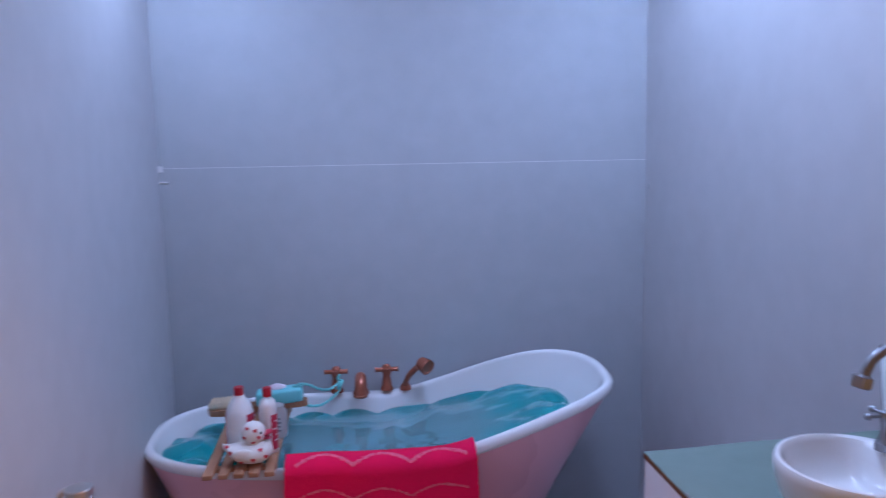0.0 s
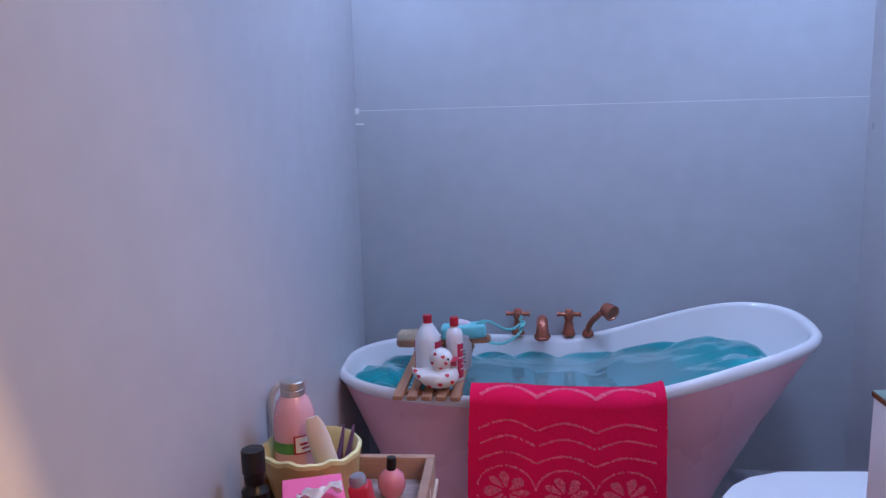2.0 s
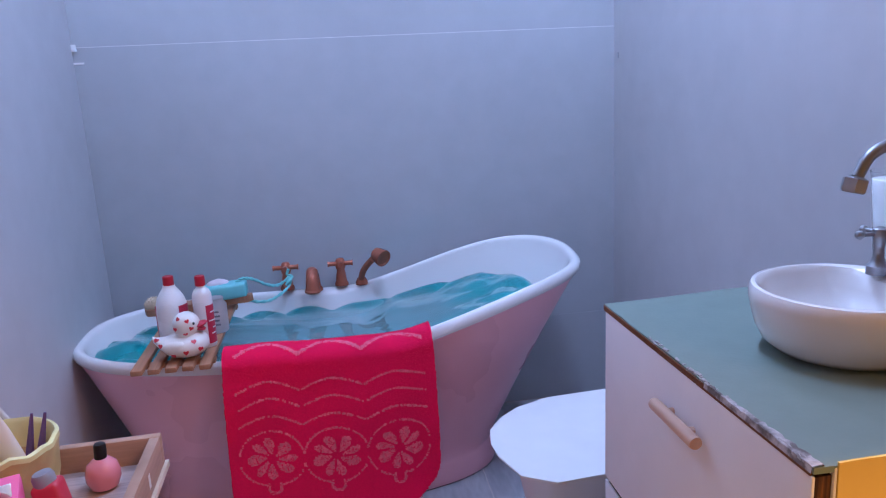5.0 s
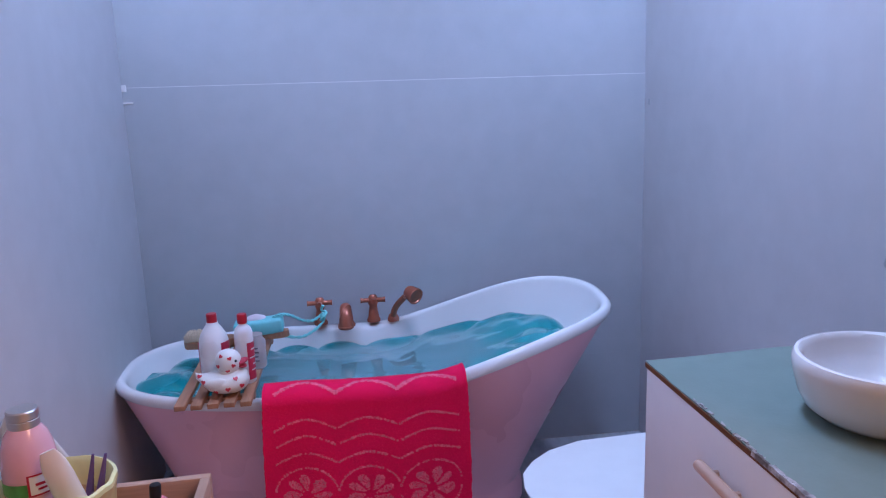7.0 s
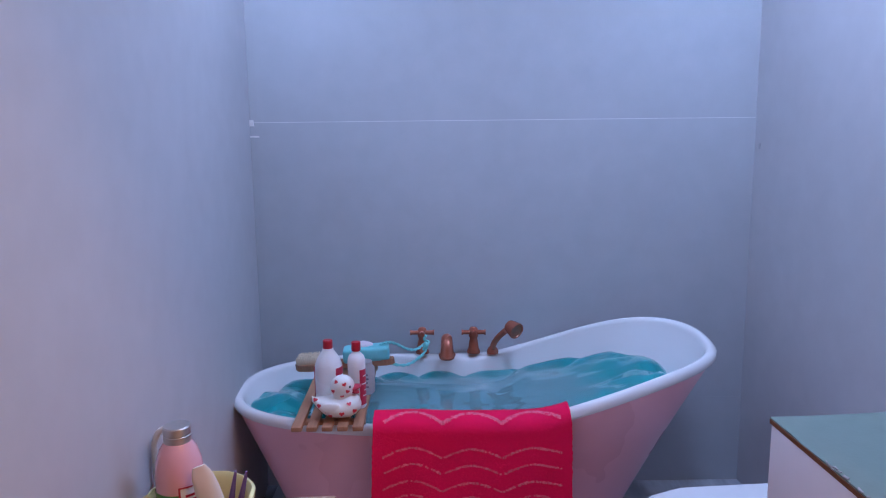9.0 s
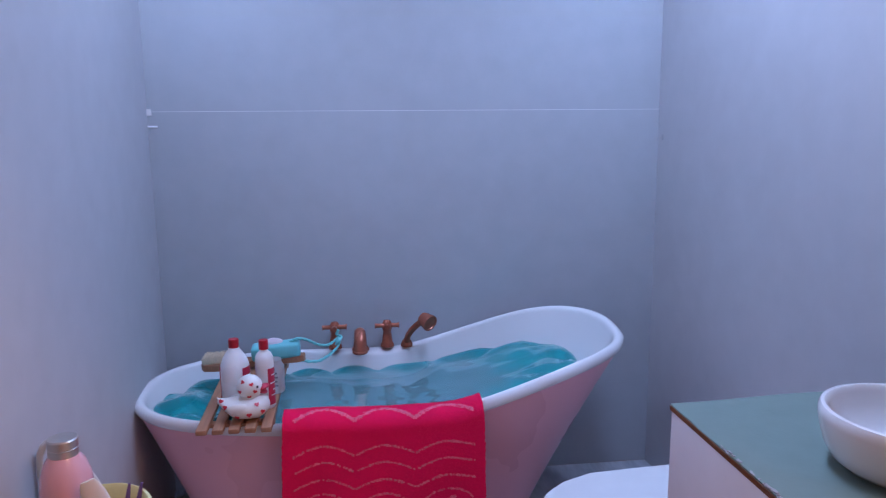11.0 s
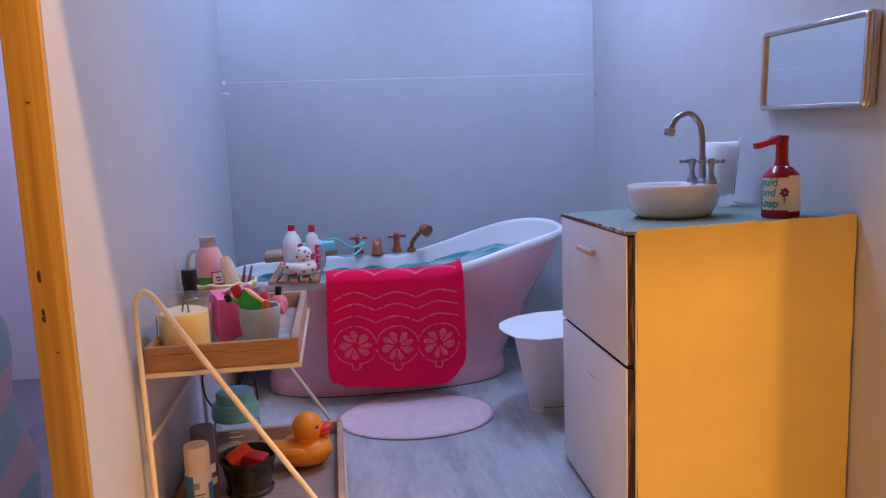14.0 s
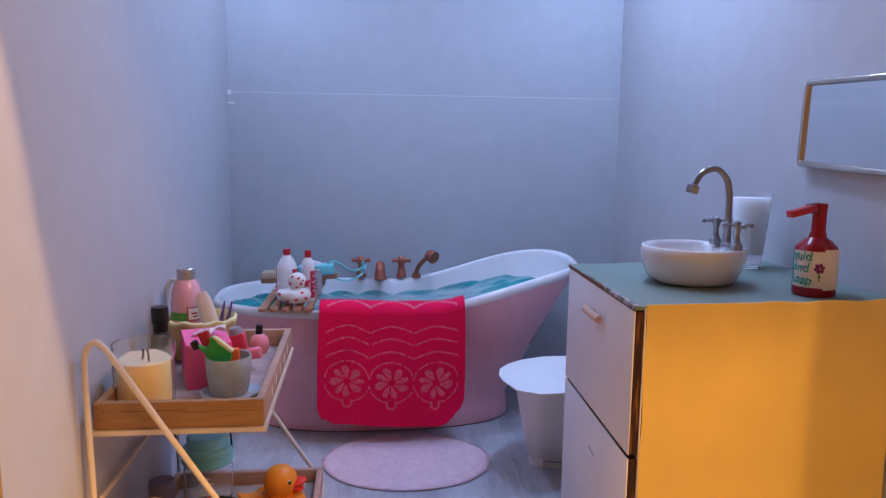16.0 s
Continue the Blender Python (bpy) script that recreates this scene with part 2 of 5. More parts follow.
M["label"] = stuff("cream_paper_label", (0.80, 0.74, 0.68), 0.7, vary=0.04, bump=0.05)
M["teal_ink"] = stuff("teal_ink", (0.03, 0.38, 0.36), 0.6)
M["purple_ink"] = stuff("purple_ink", (0.20, 0.02, 0.16), 0.6)
M["green_ink"] = stuff("green_ink", (0.04, 0.30, 0.10), 0.6)
M["gold_ink"] = stuff("yellow_ink", (0.75, 0.55, 0.08), 0.6)
M["mirror"] = stuff("mirror_glass", (0.88, 0.89, 0.90), 0.02, metal=1.0, vary=0.0, bump=0.0)
M["framemetal"] = stuff("champagne_metal", (0.66, 0.57, 0.50), 0.20, metal=0.95, vary=0.08, bump=0.03)
M["rod"] = stuff("cream_painted_rod", (0.70, 0.59, 0.47), 0.45, vary=0.08, grain=90, bump=0.08)
M["traywood"] = stuff("oak_tray", (0.38, 0.19, 0.07), 0.55, vary=0.20, grain=120, coarse=25, stretch=(0.35, 0.35, 3.0), bump=0.15)
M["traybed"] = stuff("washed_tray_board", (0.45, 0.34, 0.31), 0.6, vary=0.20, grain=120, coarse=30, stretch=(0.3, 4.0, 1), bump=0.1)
M["wax"] = stuff("yellow_wax", (0.93, 0.65, 0.22), 0.4, vary=0.05, bump=0.05, sub=0.3)
M["waxtop"] = stuff("pale_wax", (0.86, 0.68, 0.44), 0.35, vary=0.05, bump=0.05, sub=0.3)
M["black"] = stuff("black_plastic", (0.012, 0.010, 0.012), 0.3, vary=0.2, bump=0.03)
M["clay_yellow"] = stuff("yellow_glazed_clay", (0.80, 0.76, 0.38), 0.4, vary=0.14, grain=60, coarse=25, bump=0.3, bump_scale=120, second=(0.66, 0.40, 0.20), mixat=(0.58, 0.75))
M["clay_ochre"] = stuff("ochre_glazed_clay", (0.64, 0.50, 0.22), 0.4, vary=0.18, grain=60, coarse=25, bump=0.3, bump_scale=120, second=(0.56, 0.36, 0.18), mixat=(0.5, 0.7))
# tray oak tinted paler and pinker for cool light on right and back
M["trayside"] = stuff("washed_oak", (0.46, 0.28, 0.20), 0.55, vary=0.18, grain=120, coarse=25, stretch=(0.35, 0.35, 3.0), bump=0.12)
M["pinkbottle"] = stuff("pink_lotion_bottle", (0.80, 0.42, 0.46), 0.22, vary=0.04, bump=0.02, coat=0.3)
M["silver"] = stuff("silver_cap", (0.50, 0.48, 0.46), 0.35, metal=0.8, vary=0.08)
M["leafgreen"] = stuff("green_band", (0.08, 0.28, 0.06), 0.4, vary=0.25, grain=200)
M["tubewhite"] = stuff("cream_tube", (0.80, 0.74, 0.66), 0.4, vary=0.04, bump=0.03)
M["purple"] = stuff("purple_metal", (0.18, 0.10, 0.26), 0.35, metal=0.5)
M["hotpink"] = stuff("hot_pink_card", (0.96, 0.13, 0.33), 0.55, vary=0.06, bump=0.06)
M["hotpink_top"] = stuff("bright_pink_card", (1.0, 0.17, 0.38), 0.55, vary=0.06, bump=0.06)
M["tissue"] = stuff("white_tissue", (0.82, 0.80, 0.80), 0.8, vary=0.06, bump=0.3)
M["inhaler"] = stuff("red_plastic_toy", (0.60, 0.045, 0.08), 0.35, vary=0.05, bump=0.03)
M["greycap"] = stuff("grey_plastic", (0.28, 0.29, 0.34), 0.4, vary=0.08)
M["coral"] = stuff("coral_pink_plastic", (0.82, 0.22, 0.28), 0.3, vary=0.05, bump=0.02, coat=0.3)
M["polish"] = stuff("pink_nail_varnish", (0.82, 0.28, 0.34), 0.2, vary=0.04, bump=0.02, coat=0.5)
M["clay_blue"] = stuff("grey_blue_glazed_clay", (0.43, 0.54, 0.61), 0.45, vary=0.18, grain=90, coarse=40, bump=0.25, bump_scale=150, second=(0.38, 0.35, 0.32), mixat=(0.44, 0.64))
M["clipgreen"] = stuff("green_clay_clip", (0.03, 0.35, 0.05), 0.4, vary=0.08, bump=0.05)
M["clipred"] = stuff("red_clay_clip", (0.50, 0.02, 0.03), 0.4, vary=0.08, bump=0.05)
M["orange"] = stuff("orange_clay", (0.85, 0.16, 0.04), 0.45, vary=0.08, bump=0.08)
M["lemon"] = stuff("pale_yellow_stick", (0.80, 0.70, 0.35), 0.5, vary=0.08)
M["jarlid"] = stuff("teal_painted_metal", (0.24, 0.66, 0.74), 0.4, vary=0.08, bump=0.04)
M["potdark"] = stuff("dark_glazed_pot", (0.022, 0.022, 0.020), 0.22, vary=0.5, grain=90, coarse=30, bump=0.15, second=(0.05, 0.042, 0.026))
M["soapbar"] = stuff("red_orange_soap", (0.80, 0.07, 0.03), 0.35, vary=0.06, bump=0.05)
M["duckyellow"] = stuff("orange_yellow_rubber", (0.90, 0.31, 0.025), 0.4, vary=0.04, bump=0.03, sub=0.1)
M["bill"] = stuff("red_rubber", (0.82, 0.035, 0.015), 0.4, vary=0.05)
M["canwhite"] = stuff("white_can_print", (0.72, 0.70, 0.68), 0.3, vary=0.05)
M["canblue"] = stuff("blue_can_print", (0.05, 0.20, 0.42), 0.3, vary=0.08)
M["cancap"] = stuff("cream_can_cap", (0.75, 0.62, 0.48), 0.4, vary=0.05)
M["canviolet"] = stuff("violet_grey_plastic", (0.130, 0.111, 0.189), 0.4, vary=0.08)
PINKS, TEALS = (0.78, 0.58, 0.62), (0.40, 0.63, 0.67)
M["fabric"] = striped(stuff("chevron_fabric", (0.5, 0.5, 0.5), 0.9, vary=0.10, grain=500, bump=0.5, bump_scale=900, sheen=0.2),
                      [PINKS] * 2 + [TEALS] * 6 + [PINKS] * 3, 10.5, 0.36, -0.028)
M["tealdark"] = stuff("dark_teal_cloth", (0.03, 0.12, 0.14), 0.8, vary=0.3, grain=200)


# ---- mesh helpers ----
def join(*bms):
    out, me = bmesh.new(), bpy.data.meshes.new("tmp")
    for b in bms:
        b.to_mesh(me)
        out.from_mesh(me)
        b.free()
    bpy.data.meshes.remove(me)
    return out


def moved(bm, m):
    bmesh.ops.transform(bm, matrix=m, verts=bm.verts)
    return bm


def box(x0, x1, y0, y1, z0, z1, bevel=0.0, seg=2):
    bm = bmesh.new()
    bmesh.ops.create_cube(bm, size=1, matrix=Matrix.Translation(((x0 + x1) / 2, (y0 + y1) / 2, (z0 + z1) / 2)) @ Matrix.Diagonal((x1 - x0, y1 - y0, z1 - z0, 1)))
    if bevel:
        bmesh.ops.bevel(bm, geom=bm.edges[:], offset=bevel, segments=seg, profile=0.5, affect="EDGES")
    return bm


def rings(loops, cap0=True, cap1=True):
    """A skin over closed loops of equally many points."""
    bm = bmesh.new()
    vs = [[bm.verts.new(p) for p in loop] for loop in loops]
    n = len(loops[0])
    for a, b in zip(vs, vs[1:]):
        for i in range(n):
            bm.faces.new((a[i], a[(i + 1) % n], b[(i + 1) % n], b[i]))
    if cap0:
        bm.faces.new(vs[0][::-1])
    if cap1:
        bm.faces.new(vs[-1])
    return bm


def lathe(profile, n=32, cap0=True, cap1=True, squash=(1, 1)):
    """A turned body from (radius, height) pairs."""
    return rings([[(r * squash[0] * math.cos(a), r * squash[1] * math.sin(a), z) for a in (2 * math.pi * i / n for i in range(n))] for r, z in profile], cap0, cap1)


def tube(points, radius, n=10, taper=None):
    """A round rod along a path."""
    pts = [Vector(p) for p in points]
    up, loops = Vector((0.13, 0.31, 0.94)), []
    for i, p in enumerate(pts):
        d = (pts[min(i + 1, len(pts) - 1)] - pts[max(i - 1, 0)]).normalized()
        side = d.cross(up)
        if side.length < 0.05:
            side = d.cross(Vector((1, 0, 0)))
        side.normalize()
        up = side.cross(d).normalized()
        r = taper[i] if taper else radius
        loops.append([p + r * (math.cos(a) * side + math.sin(a) * up) for a in (2 * math.pi * k / n for k in range(n))])
    return rings(loops)


def smooth_path(points, steps=8):
    """A rounded line (Catmull-Rom) through points."""
    p = [Vector(q) for q in points]
    p = [2 * p[0] - p[1], *p, 2 * p[-1] - p[-2]]
    out = []
    for i in range(1, len(p) - 2):
        for k in range(steps):
            t = k / steps
            a, b, c, d = p[i - 1], p[i], p[i + 1], p[i + 2]
            out.append(0.5 * (2 * b + (c - a) * t + (2 * a - 5 * b + 4 * c - d) * t * t + (3 * b - a - 3 * c + d) * t ** 3))
    return out + [p[-2]]


def ball(cx, cy, cz, rx, ry, rz, n=24):
    bm = bmesh.new()
    bmesh.ops.create_uvsphere(bm, u_segments=n, v_segments=n // 2, radius=1, matrix=Matrix.Translation((cx, cy, cz)) @ Matrix.Diagonal((rx, ry, rz, 1)))
    return bm


def wobble(bm, amount, scale, seed=0.0):
    for v in bm.verts:
        v.co += amount * noise.noise_vector(v.co * scale + Vector((seed, seed * 2, 0)))
    return bm


def part(name, bm, material, parent=None, label="", flat=False):
    """Links a bmesh as one mesh object, under a thing or a part."""
    bmesh.ops.recalc_face_normals(bm, faces=bm.faces[:])
    for f in bm.faces:
        f.smooth = not flat
    for e in bm.edges:
        if len(e.link_faces) == 2 and e.calc_face_angle(0) > radians(38):
            e.smooth = False
    me = bpy.data.meshes.new(name)
    bm.to_mesh(me)
    bm.free()
    for mm in material if isinstance(material, (list, tuple)) else [material]:
        me.materials.append(mm)
    ob = new(name, me)
    if parent:
        ob.parent = parent
    if label:
        tagged(ob, label)
    return ob


def thing(name, at, label, category, turn=0.0, group=""):
    ob = new(name)
    ob.empty_display_size = 0.02
    ob.matrix_world = pose(*at, 0, 0, turn)
    return tagged(ob, label, category, group)


def setting(name, bm, material, label, category="", flat=False):
    return tagged(part(name, bm, material, flat=flat), label, category or name.split("_")[0], kind="structure")


def prism(points, z0, z1):
    return rings([[(x, y, z0) for x, y in points], [(x, y, z1) for x, y in points]])


def smoothstep(x, a, b):
    s = min(max((x - a) / (b - a), 0), 1)
    return s * s * (3 - 2 * s)


# ---- structure ----
BACK, RIGHT, CEIL, FRONT = 1.09, 0.484, 0.95, 0.213


def left_x(y):
    """The bathroom's side of the slightly slanting partition."""
    return -0.2005 - (y - FRONT) * 0.0479


def right_x(y):
    return RIGHT + (BACK - y) * 0.0178


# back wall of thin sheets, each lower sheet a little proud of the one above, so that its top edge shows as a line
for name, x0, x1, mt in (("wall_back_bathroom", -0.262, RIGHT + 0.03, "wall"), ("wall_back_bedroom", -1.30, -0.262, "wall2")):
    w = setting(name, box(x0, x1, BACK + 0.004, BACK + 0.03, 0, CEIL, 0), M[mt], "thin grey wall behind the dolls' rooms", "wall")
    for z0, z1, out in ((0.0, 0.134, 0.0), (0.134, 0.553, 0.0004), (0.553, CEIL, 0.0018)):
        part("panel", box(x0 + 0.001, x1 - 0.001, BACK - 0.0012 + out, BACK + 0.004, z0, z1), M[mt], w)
    if name == "wall_back_bathroom":
        part("paper_edge", wobble(box(x0 + 0.012, x1 - 0.012, BACK - 0.0012, BACK + 0.001, 0.5528, 0.5533), 0.0003, 30), M["paper"], w, "thin white torn paper edge along a sheet joint")
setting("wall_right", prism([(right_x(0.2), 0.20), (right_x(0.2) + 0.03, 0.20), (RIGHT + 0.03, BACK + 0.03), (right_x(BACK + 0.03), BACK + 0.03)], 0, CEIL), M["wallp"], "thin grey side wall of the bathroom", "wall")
part("blister", wobble(box(RIGHT - 0.0012, RIGHT + 0.001, 1.072, 1.076, 0.508, 0.516, 0.0005), 0.0006, 300), M["wall"], bpy.data.objects["wall_right"])
# partition between the rooms, its front end a pine board
pl = [(left_x(FRONT + 0.004), FRONT + 0.004), (left_x(BACK), BACK), (left_x(BACK) - 0.030, BACK), (-0.228, FRONT + 0.004)]
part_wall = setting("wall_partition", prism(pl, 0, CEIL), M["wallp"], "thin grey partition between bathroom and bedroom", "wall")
board = wobble(box(-0.2275, -0.2008, FRONT - 0.002, FRONT + 0.004, 0, CEIL, 0.0008, 2), 0.0003, 40)
pb = part("board_edge", board, M["pine"], part_wall, "orange pine board edge with two nail holes")
for hz, hx in ((0.3265, -0.2195), (0.2985, -0.2195)):
    part("nail_hole", wobble(ball(hx, FRONT - 0.0020, hz, 0.0015, 0.0006, 0.0058, 16), 0.0009, 330), M["hole"], pb)
for n, (zz, xx) in enumerate(((0.452, -0.214), (0.27, -0.212))):
    part("knot", wobble(box(xx - 0.0012, xx + 0.0012, FRONT - 0.0024, FRONT - 0.001, zz - 0.0008, zz + 0.0008, 0.0003), 0.0006, 500, n), M["cardboard"], pb)
part("torn_corner", join(wobble(box(-0.246, -0.236, BACK - 0.004, BACK - 0.0008, 0.548, 0.556, 0.001), 0.0016, 300), wobble(box(-0.246, -0.229, BACK - 0.0026, BACK - 0.0008, 0.5325, 0.5345, 0.0006), 0.0008, 300)), M["paper"], bpy.data.objects["wall_back_bathroom"])
setting("ceiling", box(-1.33, RIGHT + 0.05, 0.138, BACK + 0.03, CEIL, CEIL + 0.02), M["paper"], "plain white ceiling board", "ceiling")
setting("wall_bedroom_side", box(-1.33, -1.30, FRONT, BACK + 0.03, 0, CEIL), M["wall2"], "plain lilac side wall of the bedroom", "wall")
# floors
fl = setting("floor", box(-0.2285, RIGHT + 0.012, 0.129, BACK, -0.03, -0.001), M["marble"], "grey veined marble-look vinyl floor", "floor")
SEAM = 0.2355
for x0, x1 in ((-0.262, -0.068), (-0.0675, SEAM - 0.0008), (SEAM + 0.0008, RIGHT - 0.0005)):
    part("vinyl_plank", box(max(x0, -0.2), x1, 0.130, BACK - 0.002, -0.0012, 0.0, 0.0003, 1), M["marble"], fl)
part("seam", box(SEAM - 0.0008, SEAM + 0.0008, 0.131, BACK - 0.003, -0.0012, -0.0002), M["seam"], fl)
random.seed(7)
for vx, vy, ln, wd in ((0.115, 0.46, 0.075, 0.0016), (0.128, 0.56, 0.06, 0.0008), (0.04, 0.50, 0.05, 0.0006), (0.20, 0.60, 0.07, 0.0007), (0.30, 0.60, 0.06, 0.0007), (0.17, 0.42, 0.05, 0.0006), (0.02, 0.60, 0.04, 0.0005), (0.17, 0.70, 0.06, 0.0006)):
    pts, x = [], vx
    for i in range(18):
        x += random.uniform(-0.0028, 0.0030)
        pts.append((x, vy + ln * (i / 17 - 0.5), random.uniform(0.2, 1) * wd))
    bm = bmesh.new()
    va = [(bm.verts.new((px - w / 2, py, 0.0002)), bm.verts.new((px + w / 2, py, 0.0002))) for px, py, w in pts]
    for a, b in zip(va, va[1:]):
        bm.faces.new((a[0], a[1], b[1], b[0]))
    part("vein", bm, M["vein"], fl)
setting("floor_bedroom", box(-1.30, -0.2285, 0.129, BACK, -0.03, 0), M["greywood"], "dark grey wood-look floor", "floor")
# the plain room round the dolls' house
for name, b in (("outer_floor", (-2.2, 2.2, -2.6, 1.6, -0.06, -0.03)), ("outer_ceiling", (-2.2, 2.2, -2.6, 1.6, 2.4, 2.43)),
                ("outer_wall_north", (-2.2, 2.2, 1.6, 1.63, -0.03, 2.4)), ("outer_wall_south", (-2.2, 2.2, -2.63, -2.6, -0.03, 2.4)),
                ("outer_wall_west", (-2.23, -2.2, -2.6, 1.6, -0.03, 2.4)), ("outer_wall_east", (2.2, 2.23, -2.6, 1.6, -0.03, 2.4))):
    setting(name, box(*b), M["outer"], "plain warm plaster of the surrounding room", name.split("_")[1])


# ---- bathtub ----
TX, TY = 0.066, 0.953


def oval(cx, cy, a, b, n=2.35, count=80):
    """A squarish oval, its points evenly spaced."""
    fine = []
    for i in range(2000):
        t = 2 * math.pi * i / 2000
        c, s = math.cos(t), math.sin(t)
        fine.append((a * math.copysign(abs(c) ** (2 / n), c), b * math.copysign(abs(s) ** (2 / n), s)))
    run = [0.0]
    for p, q in zip(fine, fine[1:] + fine[:1]):
        run.append(run[-1] + math.dist(p, q))
    out, k = [], 0
    for i in range(count):
        while run[k + 1] < run[-1] * i / count:
            k += 1
        f = (run[-1] * i / count - run[k]) / (run[k + 1] - run[k])
        p, q = fine[k], fine[(k + 1) % 2000]
        out.append((cx + p[0] + (q[0] - p[0]) * f, cy + p[1] + (q[1] - p[1]) * f))
    return out


def rim_z(x, y):
    s = smoothstep(x, 0.06, 0.37)
    return 0.2085 + 0.0615 * s + (0.028 + 0.055 * s) * (y - TY)


def build_bathtub():
    tub = thing("bathtub", (TX, TY, 0), "pale pink slipper bathtub with white inside and copper taps", "bathtub", -1.2)
    rim, foot = oval(0, 0, 0.3095, 0.133, 2.6, 112), []
    rim = [(x, y * (1 + 0.06 * smoothstep(-x, 0.10, 0.24)) if y > 0 else y) for x, y in rim]
    # the foot stands a little askew under the rim
    for x, y in oval(0, 0, 0.2135, 0.098, 2.6, 112):
        foot.append((-0.0205 + x * 0.9965 - y * 0.084, -0.002 + y * 0.9965 + x * 0.084))

    def lip(k):
        """How far the rim reaches inwards: wider at the back, where the taps stand."""
        x, y = rim[k]
        return 0.015 + (0.016 * math.exp(-((x + 0.015) / 0.085) ** 4) if y > 0 else 0.0)

    def at(u, k, inward=0.0, drop=0.0):
        """A point of the outside: u from foot to rim."""
        fx, fy = foot[k]
        rx, ry = rim[k]
        x, y = fx + (rx - fx) * u, fy + (ry - fy) * u
        l = math.hypot(x, y)
        return x * (1 - inward / l), y * (1 - inward / l)

    n = range(len(rim))
    zr = [rim_z(rim[k][0] + TX, rim[k][1] + TY) for k in n]
    shell = []
    # thin near-black ring painted as the contact shadow under the foot
    part("underside", rings([[(*at(0.0, k, 0.0015), 0.0) for k in n], [(*at(0.0, k, 0.0015), 0.0022) for k in n]]), M["dark"], tub, "dark ring painted as the shadow below the foot")
    shell.append([(*at(0.0, k, -0.001), 0.0020) for k in n])
    shell.append([(*at(0.0, k, -0.002), 0.0045) for k in n])
    shell.append([(*at(0.0, k, -0.001), 0.024) for k in n])
    shell.append([(*at(0.0, k, 0.0008), 0.029) for k in n])
    shell.append([(*at(0.0, k, 0.0030), 0.034) for k in n])
    for i in range(1, 13):
        u = i / 12
        shell.append([(*at(u ** 1.08, k, 0.0035 * (1 - u) + 0.004 * u), 0.033 + (zr[k] - 0.010 - 0.033) * u) for k in n])
    part("shell", rings(shell, True, False), M["tub_pink"], tub, "pale pink glossy outside of the tub")
    inner = []
    for a in (-60, -20, 20, 60, 90, 120, 150, 180):
        c, s = math.cos(radians(a)), math.sin(radians(a))
        inner.append([(*at(1.0, k, lip(k) / 2 * (1 - c) - 0.0005 * 0), zr[k] - 0.007 + 0.0075 * s) for k in n])
    for i in range(1, 11):
        u = 1 - i / 10
        inner.append([(*at(u ** 0.8, k, lip(k) + (0.006 if i > 1 else 0.002)), 0.05 + (zr[k] - 0.012 - 0.05) * u) for k in n])
    part("basin", rings(inner, False, True), M["tub_white"], tub, "white inside and rolled rim")
    # copper taps on the back of the rim
    for dx in (-0.069, 0.006):
        z0 = 0.2165
        body = moved(lathe([(0.0095, 0), (0.0097, 0.003), (0.0078, 0.0065), (0.0066, 0.016), (0.0054, 0.022), (0.0070, 0.026), (0.0074, 0.032), (0.0062, 0.036), (0.0044, 0.0385), (0.001, 0.0392)], 22), pose(dx, 0.112, z0))
        tap = part("tap", body, M["copper"], tub, "copper cross-handled tap")
        bar = join(tube([(dx - 0.0175, 0.110, z0 + 0.0315), (dx - 0.0150, 0.110, z0 + 0.0315), (dx + 0.0150, 0.110, z0 + 0.0315), (dx + 0.0175, 0.110, z0 + 0.0315)], 0.003, 12, [0.0044, 0.0032, 0.0034, 0.0044]),
                   tube([(dx, 0.098, z0 + 0.0315), (dx, 0.122, z0 + 0.0315)], 0.0036))
        part("cross_handle", bar, M["copper"], tap)
    # a plump arched spout, its mouth hanging over the inside of the rim
    arch = smooth_path([(-0.033, 0.112, 0.212), (-0.033, 0.1115, 0.226), (-0.033, 0.107, 0.2375), (-0.033, 0.098, 0.2400), (-0.033, 0.0895, 0.233), (-0.033, 0.086, 0.2225), (-0.033, 0.0855, 0.2185)], 5)
    sp = tube(arch, 0.01, 20, [0.0104 - 0.0022 * math.sin(math.pi * i / (len(arch) - 1)) for i in range(len(arch))])
    sp = join(sp, moved(lathe([(0.0124, 0), (0.0126, 0.002), (0.0108, 0.005)], 22), pose(-0.033, 0.112, 0.2120)), moved(lathe([(0.0100, 0), (0.0110, 0.0012), (0.0110, 0.0034), (0.0100, 0.0042)], 20), pose(-0.033, 0.0855, 0.2160)))
    part("spout", sp, M["copper"], tub, "rounded copper bath spout")
    stem = smooth_path([(0.034, 0.112, 0.216), (0.035, 0.106, 0.230), (0.041, 0.098, 0.243), (0.051, 0.090, 0.255)], 6)
    hs = part("hand_shower", join(moved(lathe([(0.0085, 0), (0.0085, 0.004), (0.006, 0.009)], 20), pose(0.034, 0.112, 0.2155)), tube(stem, 0.0045, 12)), M["copper"], tub, "copper hand shower")
    head = lathe([(0.003, -0.009), (0.0085, -0.007), (0.0108, 0.0), (0.0115, 0.007), (0.0122, 0.0085), (0.0118, 0.0105), (0.0095, 0.0105), (0.009, 0.0095)], 24)
    part("shower_head", moved(head, pose(0.060, 0.082, 0.2615, 108, 0, 38)), M["copper"], hs)
    return tub


build_bathtub()

# clear teal insert that stands for the water
wat = thing("bath_water", (TX, TY, 0.10), "teal clear plastic water insert with rippled edge in the bathtub", "water insert", -1.2)
bm = bmesh.new()
RN, RA = 26, 176
cols = []


